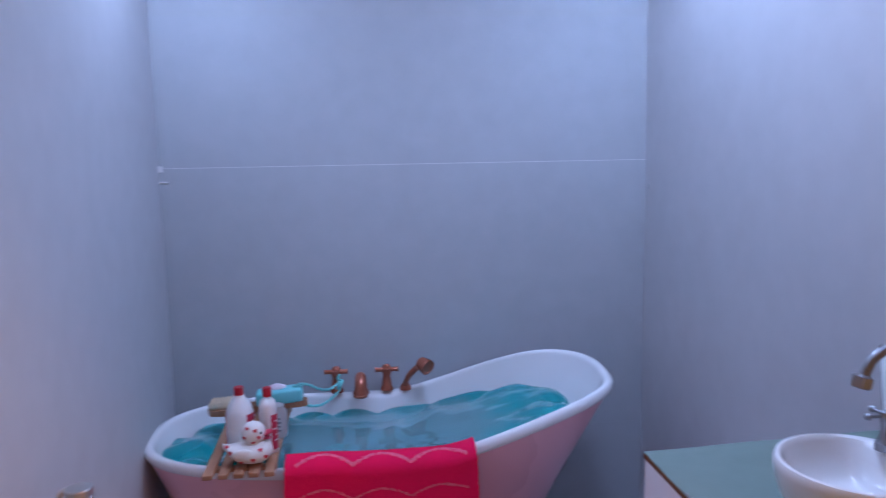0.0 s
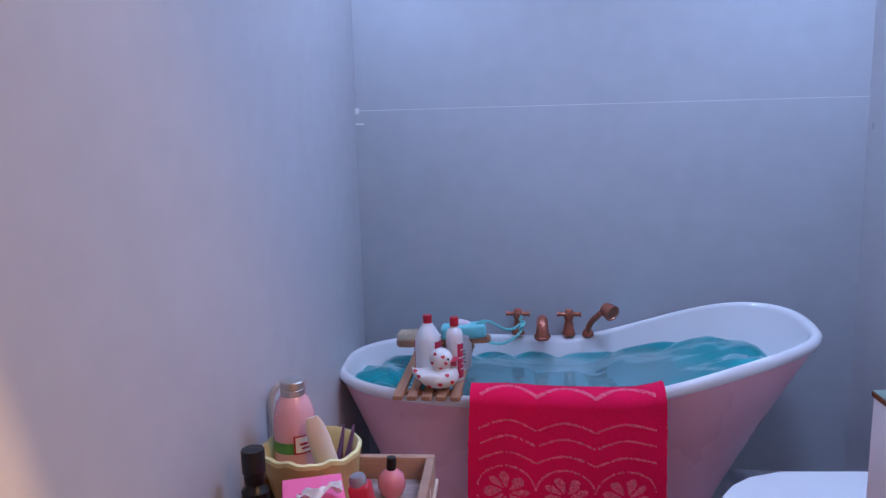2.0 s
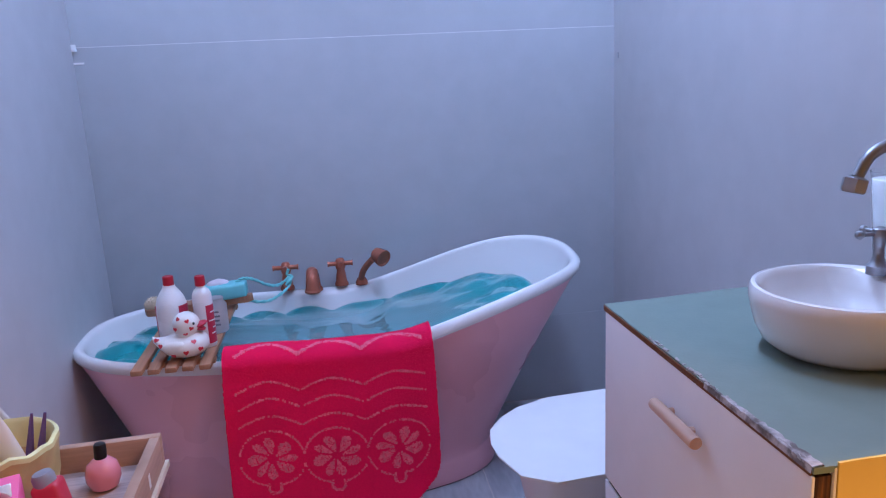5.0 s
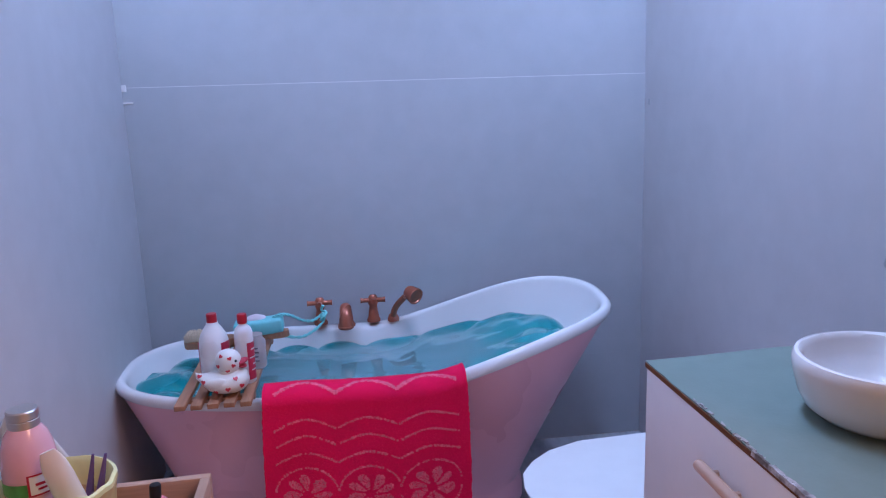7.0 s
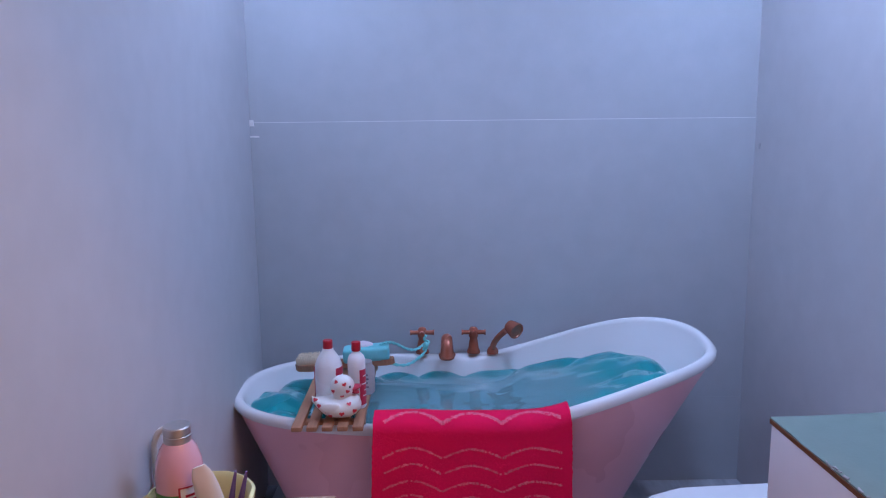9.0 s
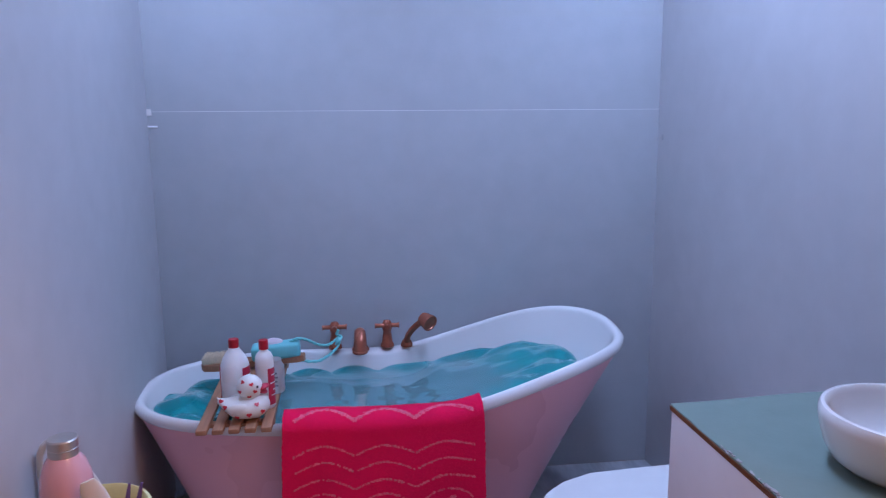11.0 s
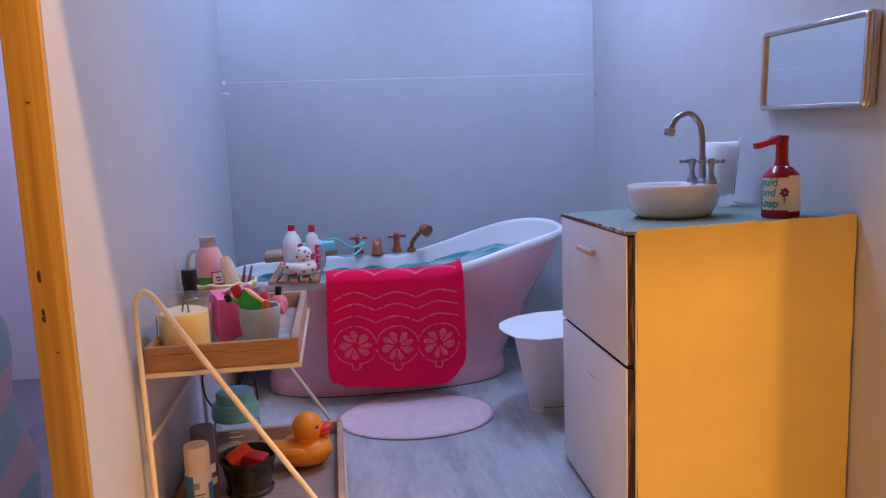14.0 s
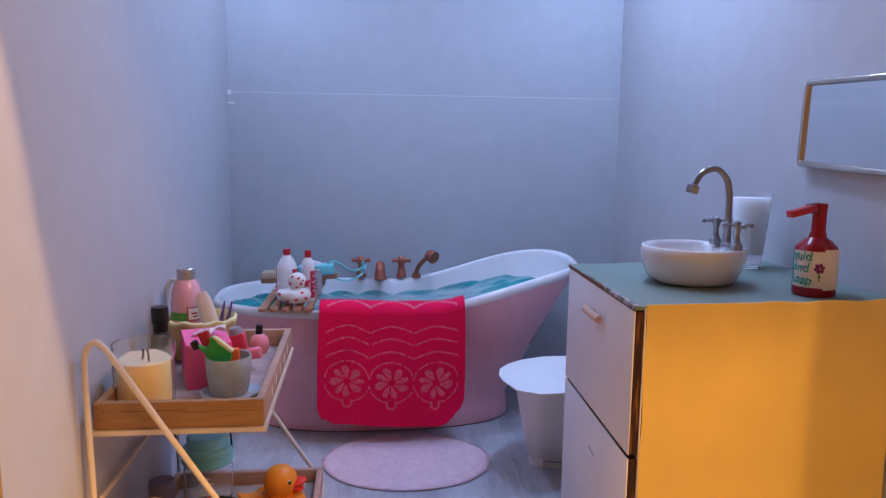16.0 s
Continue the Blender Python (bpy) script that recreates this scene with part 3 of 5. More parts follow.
def water_z(x, y, r):
    z = 0.087 + 0.013 * smoothstep(x, 0.035, 0.085) + 0.026 * smoothstep(x, 0.08, 0.22) - 0.030 * smoothstep(x, 0.24, 0.29)
    z += 0.0016 * noise.noise(Vector((x * 16, y * 22, 3.0))) + 0.0004 * noise.noise(Vector((x * 60, y * 60, 9.0))) + (0.008 * noise.noise(Vector((x * 30, y * 30, 5.0))) + 0.0045 * abs(noise.noise(Vector((x * 55, y * 48, 8.0))))) * smoothstep(abs(x + 0.014), 0.12, 0.22)
    return z + 0.003 * smoothstep(r, 0.8, 0.95)


edge = oval(-0.014, 0, 0.270, 0.107, 2.6, RA)
for j in range(RN + 4):
    row = []
    for i in range(RA):
        r = min(j / RN, 1.0)
        lobe = abs(math.sin(i * math.pi * 17 / RA + 0.6 * math.sin(i * 2 * math.pi * 3 / RA))) ** 0.7 - 0.6
        scallop = 1 + (0.046 * lobe * smoothstep(r, 0.70, 1.0)) * (0.6 + 0.5 * noise.noise(Vector((i * 0.115, 0, 0))))
        x, y = -0.012 + (edge[i][0] + 0.012) * r * scallop, edge[i][1] * r * scallop
        z = water_z(x, y, r) + 0.0095 * lobe * smoothstep(r, 0.72, 0.93) - 0.0045 * max((r - 0.86) / 0.14, 0.0) ** 2.5
        if j > RN:
            d = j - RN
            z -= (0.0, 0.0030, 0.012, 0.030)[d]
            x, y = x * (1 + (0.0, 0.010, 0.010, -0.02)[d]), y * (1 + (0.0, 0.010, 0.010, -0.02)[d])
        row.append(bm.verts.new((x, y, z)))
    cols.append(row)
for a, b in zip(cols[1:], cols[2:]):
    for i in range(RA):
        bm.faces.new((a[i], a[(i + 1) % RA], b[(i + 1) % RA], b[i]))
for v in cols[0]:
    bm.verts.remove(v)
bm.faces.new(cols[1][::-1])
bm.faces.new(cols[-1])
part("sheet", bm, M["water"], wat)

# ---- slatted caddy across the tub, and what stands on it ----
CZ = 0.2125
cad = thing("bath_caddy", (-0.102, 0.92, CZ), "slatted brown wooden caddy lying across the bathtub", "bath caddy")
for i in range(5):
    x = -0.034 + 0.017 * i
    part("slat", moved(wobble(box(x - 0.0058, x + 0.0058, -0.117, 0.108, 0, 0.006, 0.0012), 0.0003, 60, i), pose(0, 0, 0, 1.9, 0, 0)), M["wood"], cad)
for y in (-0.085, 0.09):
    part("crosspiece", moved(box(-0.040, 0.040, y - 0.005, y + 0.005, -0.0045, 0.0003, 0.001), pose(0, 0, 0, 1.9, 0, 0)), M["wood"], cad)
def TOP(y):
    return CZ + 0.0061 + (y - 0.92) * 0.0332


def bottle(name, at, r, h, label, band, lift=0.0):
    b = thing(name, at, label, "bottle")
    part("body", lathe([(r * 0.9, 0), (r, 0.002), (r, h * (0.56 + lift)), (r * 0.97, h * (0.63 + lift * 0.9)), (r * 0.82, h * (0.72 + lift * 0.6)), (r * 0.58, h * (0.80 + lift * 0.2)), (r * 0.40, h * 0.85), (r * 0.38, h * 0.88)], 32), M["bottle"], b)
    part("cap", lathe([(max(r * 0.31, 0.0050), h * 0.865), (max(r * 0.35, 0.0054), h * 0.87), (max(r * 0.35, 0.0054), h * 0.99), (max(r * 0.31, 0.0049), h)], 24), M["redcap"], b, "red screw cap")
    a0, a1, z0, z1 = band
    n = 14
    lp = []
    for z in (z0 * h, z1 * h):
        lp.append([(r * 1.015 * math.cos(radians(a0 + (a1 - a0) * i / n)), r * 1.015 * math.sin(radians(a0 + (a1 - a0) * i / n)), z) for i in range(n + 1)])
    bm = bmesh.new()
    va = [[bm.verts.new(p) for p in l] for l in lp]
    for i in range(n):
        bm.faces.new((va[0][i], va[0][i + 1], va[1][i + 1], va[1][i]))
    lab = part("label", bm, M["redlabel"], b, "red printed label")
    for k, (zz, ww) in enumerate(((0.50, 0.5), (0.38, 0.7), (0.28, 0.35), (0.2, 0.55))):
        mid = a0 + (a1 - a0) * 0.45
        half = (a1 - a0) * ww / 2
        bm = bmesh.new()
        if z0 < zz - 0.02 and zz + 0.02 < z1:
            va = [[bm.verts.new((r * 1.03 * math.cos(radians(mid - half + 2 * half * i / 6)), r * 1.03 * math.sin(radians(mid - half + 2 * half * i / 6)), h * (zz + d))) for i in range(7)] for d in (-0.009, 0.009)]
            for i in range(6):
                bm.faces.new((va[0][i], va[0][i + 1], va[1][i + 1], va[1][i]))
            part("print_bar", bm, M["bottle"], lab)
        else:
            bm.free()
    return b


b1 = bottle("lotion_bottle", (-0.1065, 0.860, TOP(0.860)), 0.0163, 0.081, "white round lotion bottle with red cap on the caddy", (-52, 20, 0.08, 0.62))
n1 = part("side_label", moved(box(-0.0005, 0.0005, -0.0012, 0.0012, 0.008, 0.050, 0.0003), pose(-0.0155, -0.0050, 0, 0, 0, 20)), M["redlabel"], b1, "dark red edge of a label")
bottle("shampoo_bottle", (-0.0735, 0.858, TOP(0.858)), 0.0104, 0.079, "slim white bottle with red cap and red label on the caddy", (-66, 55, 0.06, 0.60), 0.12)
jar = thing("small_jar", (-0.0690, 0.902, TOP(0.902)), "small milky plastic jar with grey print on the caddy", "jar")
part("body", lathe([(0.0115, 0), (0.0125, 0.002), (0.0125, 0.032), (0.0095, 0.036), (0.0095, 0.040)], 28), M["milky"], jar)
for k in range(4):
    part("print_bar", moved(box(-0.0045 + 0.0008 * k, 0.0040 - 0.001 * (k % 2), -0.0004, 0.0004, 0.010 + 0.005 * k, 0.012 + 0.005 * k, 0.0002, 1), pose(0.002, -0.0127, 0)), M["greycap"], jar)


def build_duck(name, at, turn, s, body_mat, bill_mat, label):
    """A bath duck that faces +x, s long."""
    d = thing(name, at, label, "rubber duck", turn)
    loops = []
    prof = [(-0.50, 0.34, 0.02, 0.47), (-0.46, 0.30, 0.07, 0.44), (-0.38, 0.22, 0.17, 0.42), (-0.25, 0.10, 0.28, 0.42), (-0.10, 0.04, 0.34, 0.43), (0.08, 0.02, 0.36, 0.46), (0.24, 0.03, 0.34, 0.48), (0.36, 0.08, 0.26, 0.46), (0.44, 0.15, 0.15, 0.40), (0.475, 0.24, 0.04, 0.30)]
    for x, z0, hw, z1 in prof:
        zc, hz = (z0 + z1) / 2, (z1 - z0) / 2
        loops.append([(x * s, hw * s * math.cos(a), (zc + hz * math.sin(a)) * s) for a in (2 * math.pi * i / 24 for i in range(24))])
    body = rings(loops)
    part("body", body, body_mat, d)
    hd = join(lathe([(0.20 * s, 0.36 * s), (0.185 * s, 0.43 * s), (0.19 * s, 0.48 * s)], 24), ball(0, 0, 0.63 * s, 0.245 * s, 0.235 * s, 0.24 * s))
    moved(hd, pose(0.11 * s, 0, 0))
    part("head", hd, body_mat, d)
    beak = join(moved(ball(0, 0, 0, 0.135 * s, 0.135 * s, 0.052 * s, 16), pose(0.352 * s, 0, 0.610 * s, 0, -16, 0)), moved(ball(0, 0, 0, 0.115 * s, 0.115 * s, 0.046 * s, 16), pose(0.335 * s, 0, 0.540 * s, 0, 20, 0)), ball(0.31 * s, 0, 0.58 * s, 0.06 * s, 0.08 * s, 0.05 * s, 12))
    part("bill", beak, bill_mat, d, "red bill")
    for sy in (-1, 1):
        e = part("eye", ball(0.255 * s, sy * 0.165 * s, 0.68 * s, 0.027 * s, 0.027 * s, 0.034 * s, 12), M["tubewhite"], d)
        part("pupil", ball(0.266 * s, sy * 0.176 * s, 0.68 * s, 0.024 * s, 0.024 * s, 0.029 * s, 10), M["black"], e)
        part("wing", ball(-0.10 * s, sy * 0.285 * s, 0.30 * s, 0.22 * s, 0.065 * s, 0.11 * s, 16), body_mat, d)
    return d


hd = build_duck("heart_duck", (-0.0930, 0.829, TOP(0.829)), 4, 0.057, M["duckwhite"], M["redlabel"], "white toy duck printed with red hearts on the caddy")
random.seed(11)


def heart(size):
    pts = []
    for i in range(16):
        t = 2 * math.pi * i / 16
        pts.append((size * math.sin(t) ** 3, size * (13 * math.cos(t) - 5 * math.cos(2 * t) - 2 * math.cos(3 * t) - math.cos(4 * t)) / 16))
    return pts


bpy.context.view_layer.update()
S = 0.057
for hx, hz, kind in ((-0.36, 0.34, 0), (-0.22, 0.26, 0), (-0.05, 0.36, 0), (0.10, 0.20, 0), (0.24, 0.36, 0), (-0.12, 0.14, 0), (0.34, 0.22, 0), (-0.06, 0.60, 1), (0.11, 0.50, 1), (0.16, 0.74, 1), (0.00, 0.78, 1), (-0.42, 0.40, 0), (0.22, 0.60, 1)):
    if kind:
        c, rad = Vector((0.11, 0, 0.63)), (0.245, 0.235, 0.24)
    else:
        c, rad = Vector((0.0, 0, 0.26)), (0.50, 0.36, 0.235)
    q = 1 - ((hx - c.x) / rad[0]) ** 2 - ((hz - c.z) / rad[2]) ** 2
    y = -rad[1] * math.sqrt(max(q, 0.05))
    nrm = Vector(((hx - c.x) / rad[0] ** 2, y / rad[1] ** 2, (hz - c.z) / rad[2] ** 2)).normalized()
    hit, loc, nn, _ = (lambda o: o.ray_cast((Vector((hx, y, hz)) + nrm * 0.4) * S, -nrm))(next(o for o in hd.children if o.name.startswith("head" if kind else "body")))
    if hit:
        m4 = Matrix.Translation(loc + nn * 0.0002) @ nn.to_track_quat("Z", "Y").to_matrix().to_4x4() @ pose(0, 0, 0, 0, 0, random.uniform(-30, 30))
        part("heart_print", moved(prism(heart(0.0025 if kind else 0.0029), 0, 0.0004), m4), M["heart"], hd)

# bath brush laid across, soap on a rope upon it
br = thing("bath_brush", (-0.106, 0.985, TOP(0.985)), "wooden bath brush with cream bristles lying on the caddy", "brush", -4)
br.matrix_world = pose(-0.106, 0.985, TOP(0.985) + 0.0035, 0, -4.5, -4)
pts = [(-0.066, 0.0), (-0.060, 0.010), (-0.045, 0.014), (-0.015, 0.013), (0.005, 0.008), (0.03, 0.007), (0.060, 0.009), (0.068, 0.006), (0.070, 0.0)]
out = pts + [(x, -y) for x, y in pts[::-1][1:-1]]
part("handle", prism([(x, -y) for x, y in out], 0, 0.008), M["wood"], br)
bx = box(-0.062, -0.030, -0.010, 0.010, 0.008, 0.0185, 0.002)
part("bristles", wobble(bx, 0.0008, 500), M["bristle"], br)
random.seed(5)
tufts = join(*[tube([(x, y, 0.016), (x + random.uniform(-0.001, 0.001), y + random.uniform(-0.001, 0.001), 0.0205)], 0.0012, 6) for x in np.linspace(-0.059, -0.033, 8) for y in (-0.0085, -0.004, 0.0, 0.004, 0.0085)])
part("tufts", tufts, M["bristle"], br)
so = thing("soap_on_rope", (-0.077, 0.984, TOP(0.984) + 0.0125), "teal block of soap on a twisted teal rope", "soap", 3)
so.matrix_world = pose(-0.074, 0.984, TOP(0.984) + 0.0132, 0, -3.5, 3)
part("bar", box(-0.031, 0.031, -0.014, 0.014, 0, 0.019, 0.004, 3), M["soap"], so)
part("pale_top", wobble(ball(-0.004, 0.004, 0.0185, 0.014, 0.009, 0.006, 16), 0.0008, 200), M["pinkpale"], so, "pale pink rounded piece")
TW = []
ctl = [(0.018, -0.002, 0.018), (0.028, -0.004, 0.0225), (0.040, 0.002, 0.018), (0.054, 0.020, 0.004), (0.067, 0.036, -0.003), (0.080, 0.050, 0.000)]
ctl2 = [(0.083, 0.050, 0.004), (0.081, 0.044, -0.008), (0.066, 0.024, -0.0145), (0.050, 0.004, -0.014), (0.030, -0.006, -0.006), (0.022, -0.010, 0.004)]
for k, c in enumerate((ctl, ctl2)):
    base = smooth_path(c, 10)
    for ph in (0, math.pi):
        part("rope_strand", tube([p + Vector((0, 0.0010 * math.cos(i * 0.75 + ph), 0.0010 * math.sin(i * 0.75 + ph))) for i, p in enumerate(base)], 0.0013, 7), M["rope"], so)
part("knot", wobble(moved(join(ball(0.083, 0.046, 0.006, 0.0042, 0.004, 0.006, 14), tube(smooth_path([(0.079, 0.042, 0.002), (0.085, 0.040, 0.008), (0.088, 0.047, 0.011), (0.082, 0.050, 0.014), (0.085, 0.048, 0.021)], 5), 0.0018, 8)), pose(-0.002, 0, -0.008)), 0.0007, 400), M["rope"], so)

# ---- towel ----
tw = thing("towel", (0.0590, 0.812, 0.03), "crimson terry towel with citrus pattern hung over the bathtub rim", "towel")
W, NX, NF, NB = 0.2205, 240, 210, 56
DROP = 0.182


def towel_line(u, v):
    """Whether the pale pattern shows at a place of the front: u across, v from the top down, both 0 to 1."""
    fz = 0.28 * noise.noise(Vector((u * 60, v * 50, 1.0))) + 0.75 * noise.noise(Vector((u * 210, v * 190, 5.0)))
    if not 0.05 < u < 0.95:
        return False
    c3 = (u - 0.05) / 0.90 * 3
    k = min(int(c3), 2)
    f = c3 - k - 0.5
    dip = 0.064 * (2 * abs(f)) ** 1.6
    for row, half, gap in ((-0.118, 0.0066, -0.28), (0.095, 0.0022, -0.10), (0.205, 0.0017, -0.05), (0.318, 0.0022, -0.08)):
        if abs(v - row - dip) < half + 0.006 * fz and abs(f) < 0.49:
            return fz > gap
    cx, cy = f * 0.90 / 3 * W, (v - 0.600) * DROP
    r, a = math.hypot(cx, cy), math.atan2(cy, cx)
    if abs(r - 0.0335 - 0.0008 * fz) < 0.0003 + 0.0010 * fz and (abs(cx) > 0.007 or cy < 0):
        return fz > -0.05
    if cy > 0.0310 and (abs(abs(cx) - 0.0062) < 0.0010 and cy < 0.038 or abs(math.hypot(cx, cy - 0.037) - 0.0062) < 0.0010 and cy > 0.037):
        return fz > -0.14
    p = ((a + 0.39 + 0.25 * k + 7 * (r - 0.015) + 0.10 * math.sin(3 * a + k)) / (2 * math.pi) * 8) % 1 - 0.5
    # petals like drops, broad and round at the outer end, with gaps between them
    wide = 0.0051 * min(max((r - 0.004) / 0.014, 0), 1) * max(1 - max((r - 0.0190) / 0.0064, 0) ** 2, 0) ** 0.5
    return 0.006 < r < 0.0254 and abs(p) * r * 2 * math.pi / 8 < wide - 0.0006 + 0.0016 * fz and fz > -0.16


bm = bmesh.new()
grid, pale = [], []
for j in range(NF + NB + 1):
    row = []
    for i in range(NX + 1):
        u = i / NX
        x = (u - 0.5) * W
        top = rim_z(x + 0.059, 0.822) - 0.03 + 0.0125 - 0.0085 * smoothstep(u, 0.25, 1.0) + 0.0022 * noise.noise(Vector((u * 4, 0, 6)))
        if j >= NB:
            v = (j - NB) / NF
            z = top - 0.0115 - (DROP - 0.0115 + 0.006 * u) * v
            y = -0.0060 - 0.0020 * smoothstep(v, 0, 0.3) + -0.0010 * v + (0.0016 * math.sin(u * 7 + v * 2) + 0.0025 * noise.noise(Vector((u * 3, v * 3, 2)))) * smoothstep(v, 0, 0.3)
            # rounded lower corners, one rounder than the other; the cloth is a little fuller half-way down
            xs = x * (1 + 0.015 * math.sin(v * 3.1)) - 0.004 * v * (1 - u)
            for side, rad in ((-1, 0.028), (1, 0.044)):
                ex, ez = side * xs - (W / 2 - rad), (v - 1) * DROP + rad
                if ex > 0 and ez > 0 and v > 0.5:
                    l, big = math.hypot(ex, ez), max(ex, ez)
                    xs = side * (W / 2 - rad + ex * big / l)
                    z += ez - ez * big / l
            x = xs
        else:
            # over the rim in a soft roll, then down inside the tub
            q = (NB - j) / NB
            if q < 0.62:
                a = q / 0.62 * math.pi * 0.80
                y = -0.0060 + 0.0165 * (1 - math.cos(a))
                z = top - 0.0115 + 0.0140 * math.sin(a)
            else:
                y = -0.0060 + 0.0165 * (1 - math.cos(math.pi * 0.80)) + 0.010 * (q - 0.62)
                z = top - 0.0115 + 0.0140 * math.sin(math.pi * 0.80) - 0.045 * (q - 0.62)
        terry = 0.00018 * noise.noise(Vector((x * 650, z * 650, y * 650))) + 0.00016 * noise.noise(Vector((x * 1500, z * 1500, 7)))
        row.append(bm.verts.new((x + terry * 0.15, y - 0.0008 + terry * (1 if j > NB - 20 else 0.3), z + (terry if j < NB + 8 else terry * 0.3))))
    grid.append(row)
for j in range(NF + NB):
    for i in range(NX):
        f = bm.faces.new((grid[j][i], grid[j][i + 1], grid[j + 1][i + 1], grid[j + 1][i]))
        if j >= NB - 30 and towel_line((i + 0.5) / NX, (j - NB) / (NF if j >= NB else 172)):
            f.material_index = 1
            pale.append(f)
for v in {v for f in pale for v in f.verts}:
    v.co.y -= 0.0003
    v.co.z += 0.0002
# loops of terry all over the outside: short slanting tufts, pale where the pattern shows
spots = [[v.co.copy() for v in row] for row in grid]
ob = part("cloth", bm, [M["towel"], M["towel2"]], tw)
random.seed(21)
outer = 0.0046 if ob.data.polygons[(NB + 100) * NX + 120].normal.y < 0 else 0.0
tuft_v, tuft_f, tuft_m = [], [], []
for k in range(46000):
    fj, fi = random.uniform(12, NF + NB - 0.01), random.uniform(0, NX - 0.01)
    j, i = int(fj), int(fi)
    p, across, down = spots[j][i], spots[j][i + 1] - spots[j][i], spots[j + 1][i] - spots[j][i]
    nrm = across.cross(down)
    if nrm.length < 1e-12:
        continue
    nrm.normalize()
    nrm = nrm if (nrm.y < 0 if j >= NB else nrm.z - nrm.y > 0) else -nrm
    across, down = across.normalized(), down.normalized()
    shown = j >= NB - 30 and towel_line((i + 0.5) / NX, (j - NB) / (NF if j >= NB else 172))
    if not shown and random.random() < (0.62 if j >= NB + 12 else 0.25):
        continue
    base = p + nrm * (outer - 0.0002) + across * (fi - i) * W / NX
    tip = base + nrm * random.uniform(0.0003, 0.0008) + down * random.uniform(-0.0002, 0.0010) + across * random.uniform(-0.0006, 0.0006)
    turn = random.uniform(0, math.pi)
    side = (across * math.cos(turn) + down * math.sin(turn)) * random.uniform(0.00030, 0.00055)
    n = len(tuft_v)
    tuft_v += [base - side, base + side, tip + side * 0.6, tip - side * 0.6]
    tuft_f.append((n, n + 1, n + 2, n + 3))
    tuft_m.append(1 if shown else 0)
me = bpy.data.meshes.new("terry")
me.from_pydata(tuft_v, [], tuft_f)
me.materials.append(M["towel"])
me.materials.append(M["towel2"])
me.polygons.foreach_set("material_index", tuft_m)
pile = new("terry", me)
pile.parent = tw
tagged(pile, "short looped terry pile", kind="stuff")
sol = ob.modifiers.new("thickness", "SOLIDIFY")
sol.thickness, sol.offset = 0.0045, 1.0


# ---- toilet and mat ----
def rounded(points, times=2, keep=0.0):
    """A closed outline with its corners cut, except for those beyond x = keep."""
    for _ in range(times):
        out = []
        for p, q in zip(points, points[1:] + points[:1]):
            if p[0] > keep and q[0] > keep:
                out += [p, q]
            else:
                out += [(p[0] * 0.75 + q[0] * 0.25, p[1] * 0.75 + q[1] * 0.25), (p[0] * 0.25 + q[0] * 0.75, p[1] * 0.25 + q[1] * 0.75)]
        points = out
    return points


wc = thing("toilet", (0.36, 0.73, 0), "white folded card toy toilet with flat lid", "toilet")
lid = [(-0.070, -0.102), (0.10, -0.098), (0.10, 0.074), (-0.003, 0.068), (-0.070, 0.063), (-0.107, 0.047), (-0.130, 0.027), (-0.146, 0.003), (-0.151, -0.025), (-0.149, -0.050), (-0.137, -0.088), (-0.109, -0.106)]
part("lid", rings([[(x * 0.998, y * 0.998, 0.1395) for x, y in lid], [(x, y, 0.1402) for x, y in lid], [(x, y, 0.1415) for x, y in lid]]), M["paper"], wc, "flat faceted card lid", True)
top = [(-0.1285, -0.006), (-0.1290, -0.030), (-0.1235, -0.064), (-0.0980, -0.0865), (0.09, -0.086), (0.09, 0.058), (-0.080, 0.050), (-0.118, 0.030)]
bot = [(-0.1000, 0.006), (-0.1010, -0.004), (-0.0960, -0.013), (-0.0830, -0.0235), (0.08, -0.0280), (0.08, 0.050), (-0.072, 0.048), (-0.094, 0.034)]
top, bot = rounded(top, 2, 0.05), rounded(bot, 2, 0.05)
loops = []
for i in range(6):
    u = i / 5
    loops.append([(b[0] + (t[0] - b[0]) * u ** 0.9, b[1] + (t[1] - b[1]) * u ** 0.9, 0.0105 + 0.129 * u) for t, b in zip(top, bot)])
part("bowl", rings(loops), M["paper"], wc)
part("base_strip", rings([[(x * 0.99, y * 0.99, 0.0) for x, y in bot], [(x * 1.0, y * 1.0, 0.0092) for x, y in bot]]), M["paper"], wc)
part("base_gap", rings([[(x * 0.985, y * 0.985, 0.0092) for x, y in bot], [(x * 0.985, y * 0.985, 0.0106) for x, y in bot]]), M["torncard"], wc)
part("paper_tab", wobble(moved(box(-0.0070, 0.0070, -0.0005, 0.0006, -0.003, 0.0075, 0.0003, 1), pose(-0.0895, -0.0195, 0.0075, -4, 0, -40)), 0.0008, 200), M["paper"], wc, "small torn paper tab")
part("fold", moved(box(-0.0004, 0.0004, -0.0006, 0.0006, 0.03, 0.125, 0.0002, 1), pose(-0.020, -0.0655, 0, 18, 0, 0)), M["greycap"], wc)

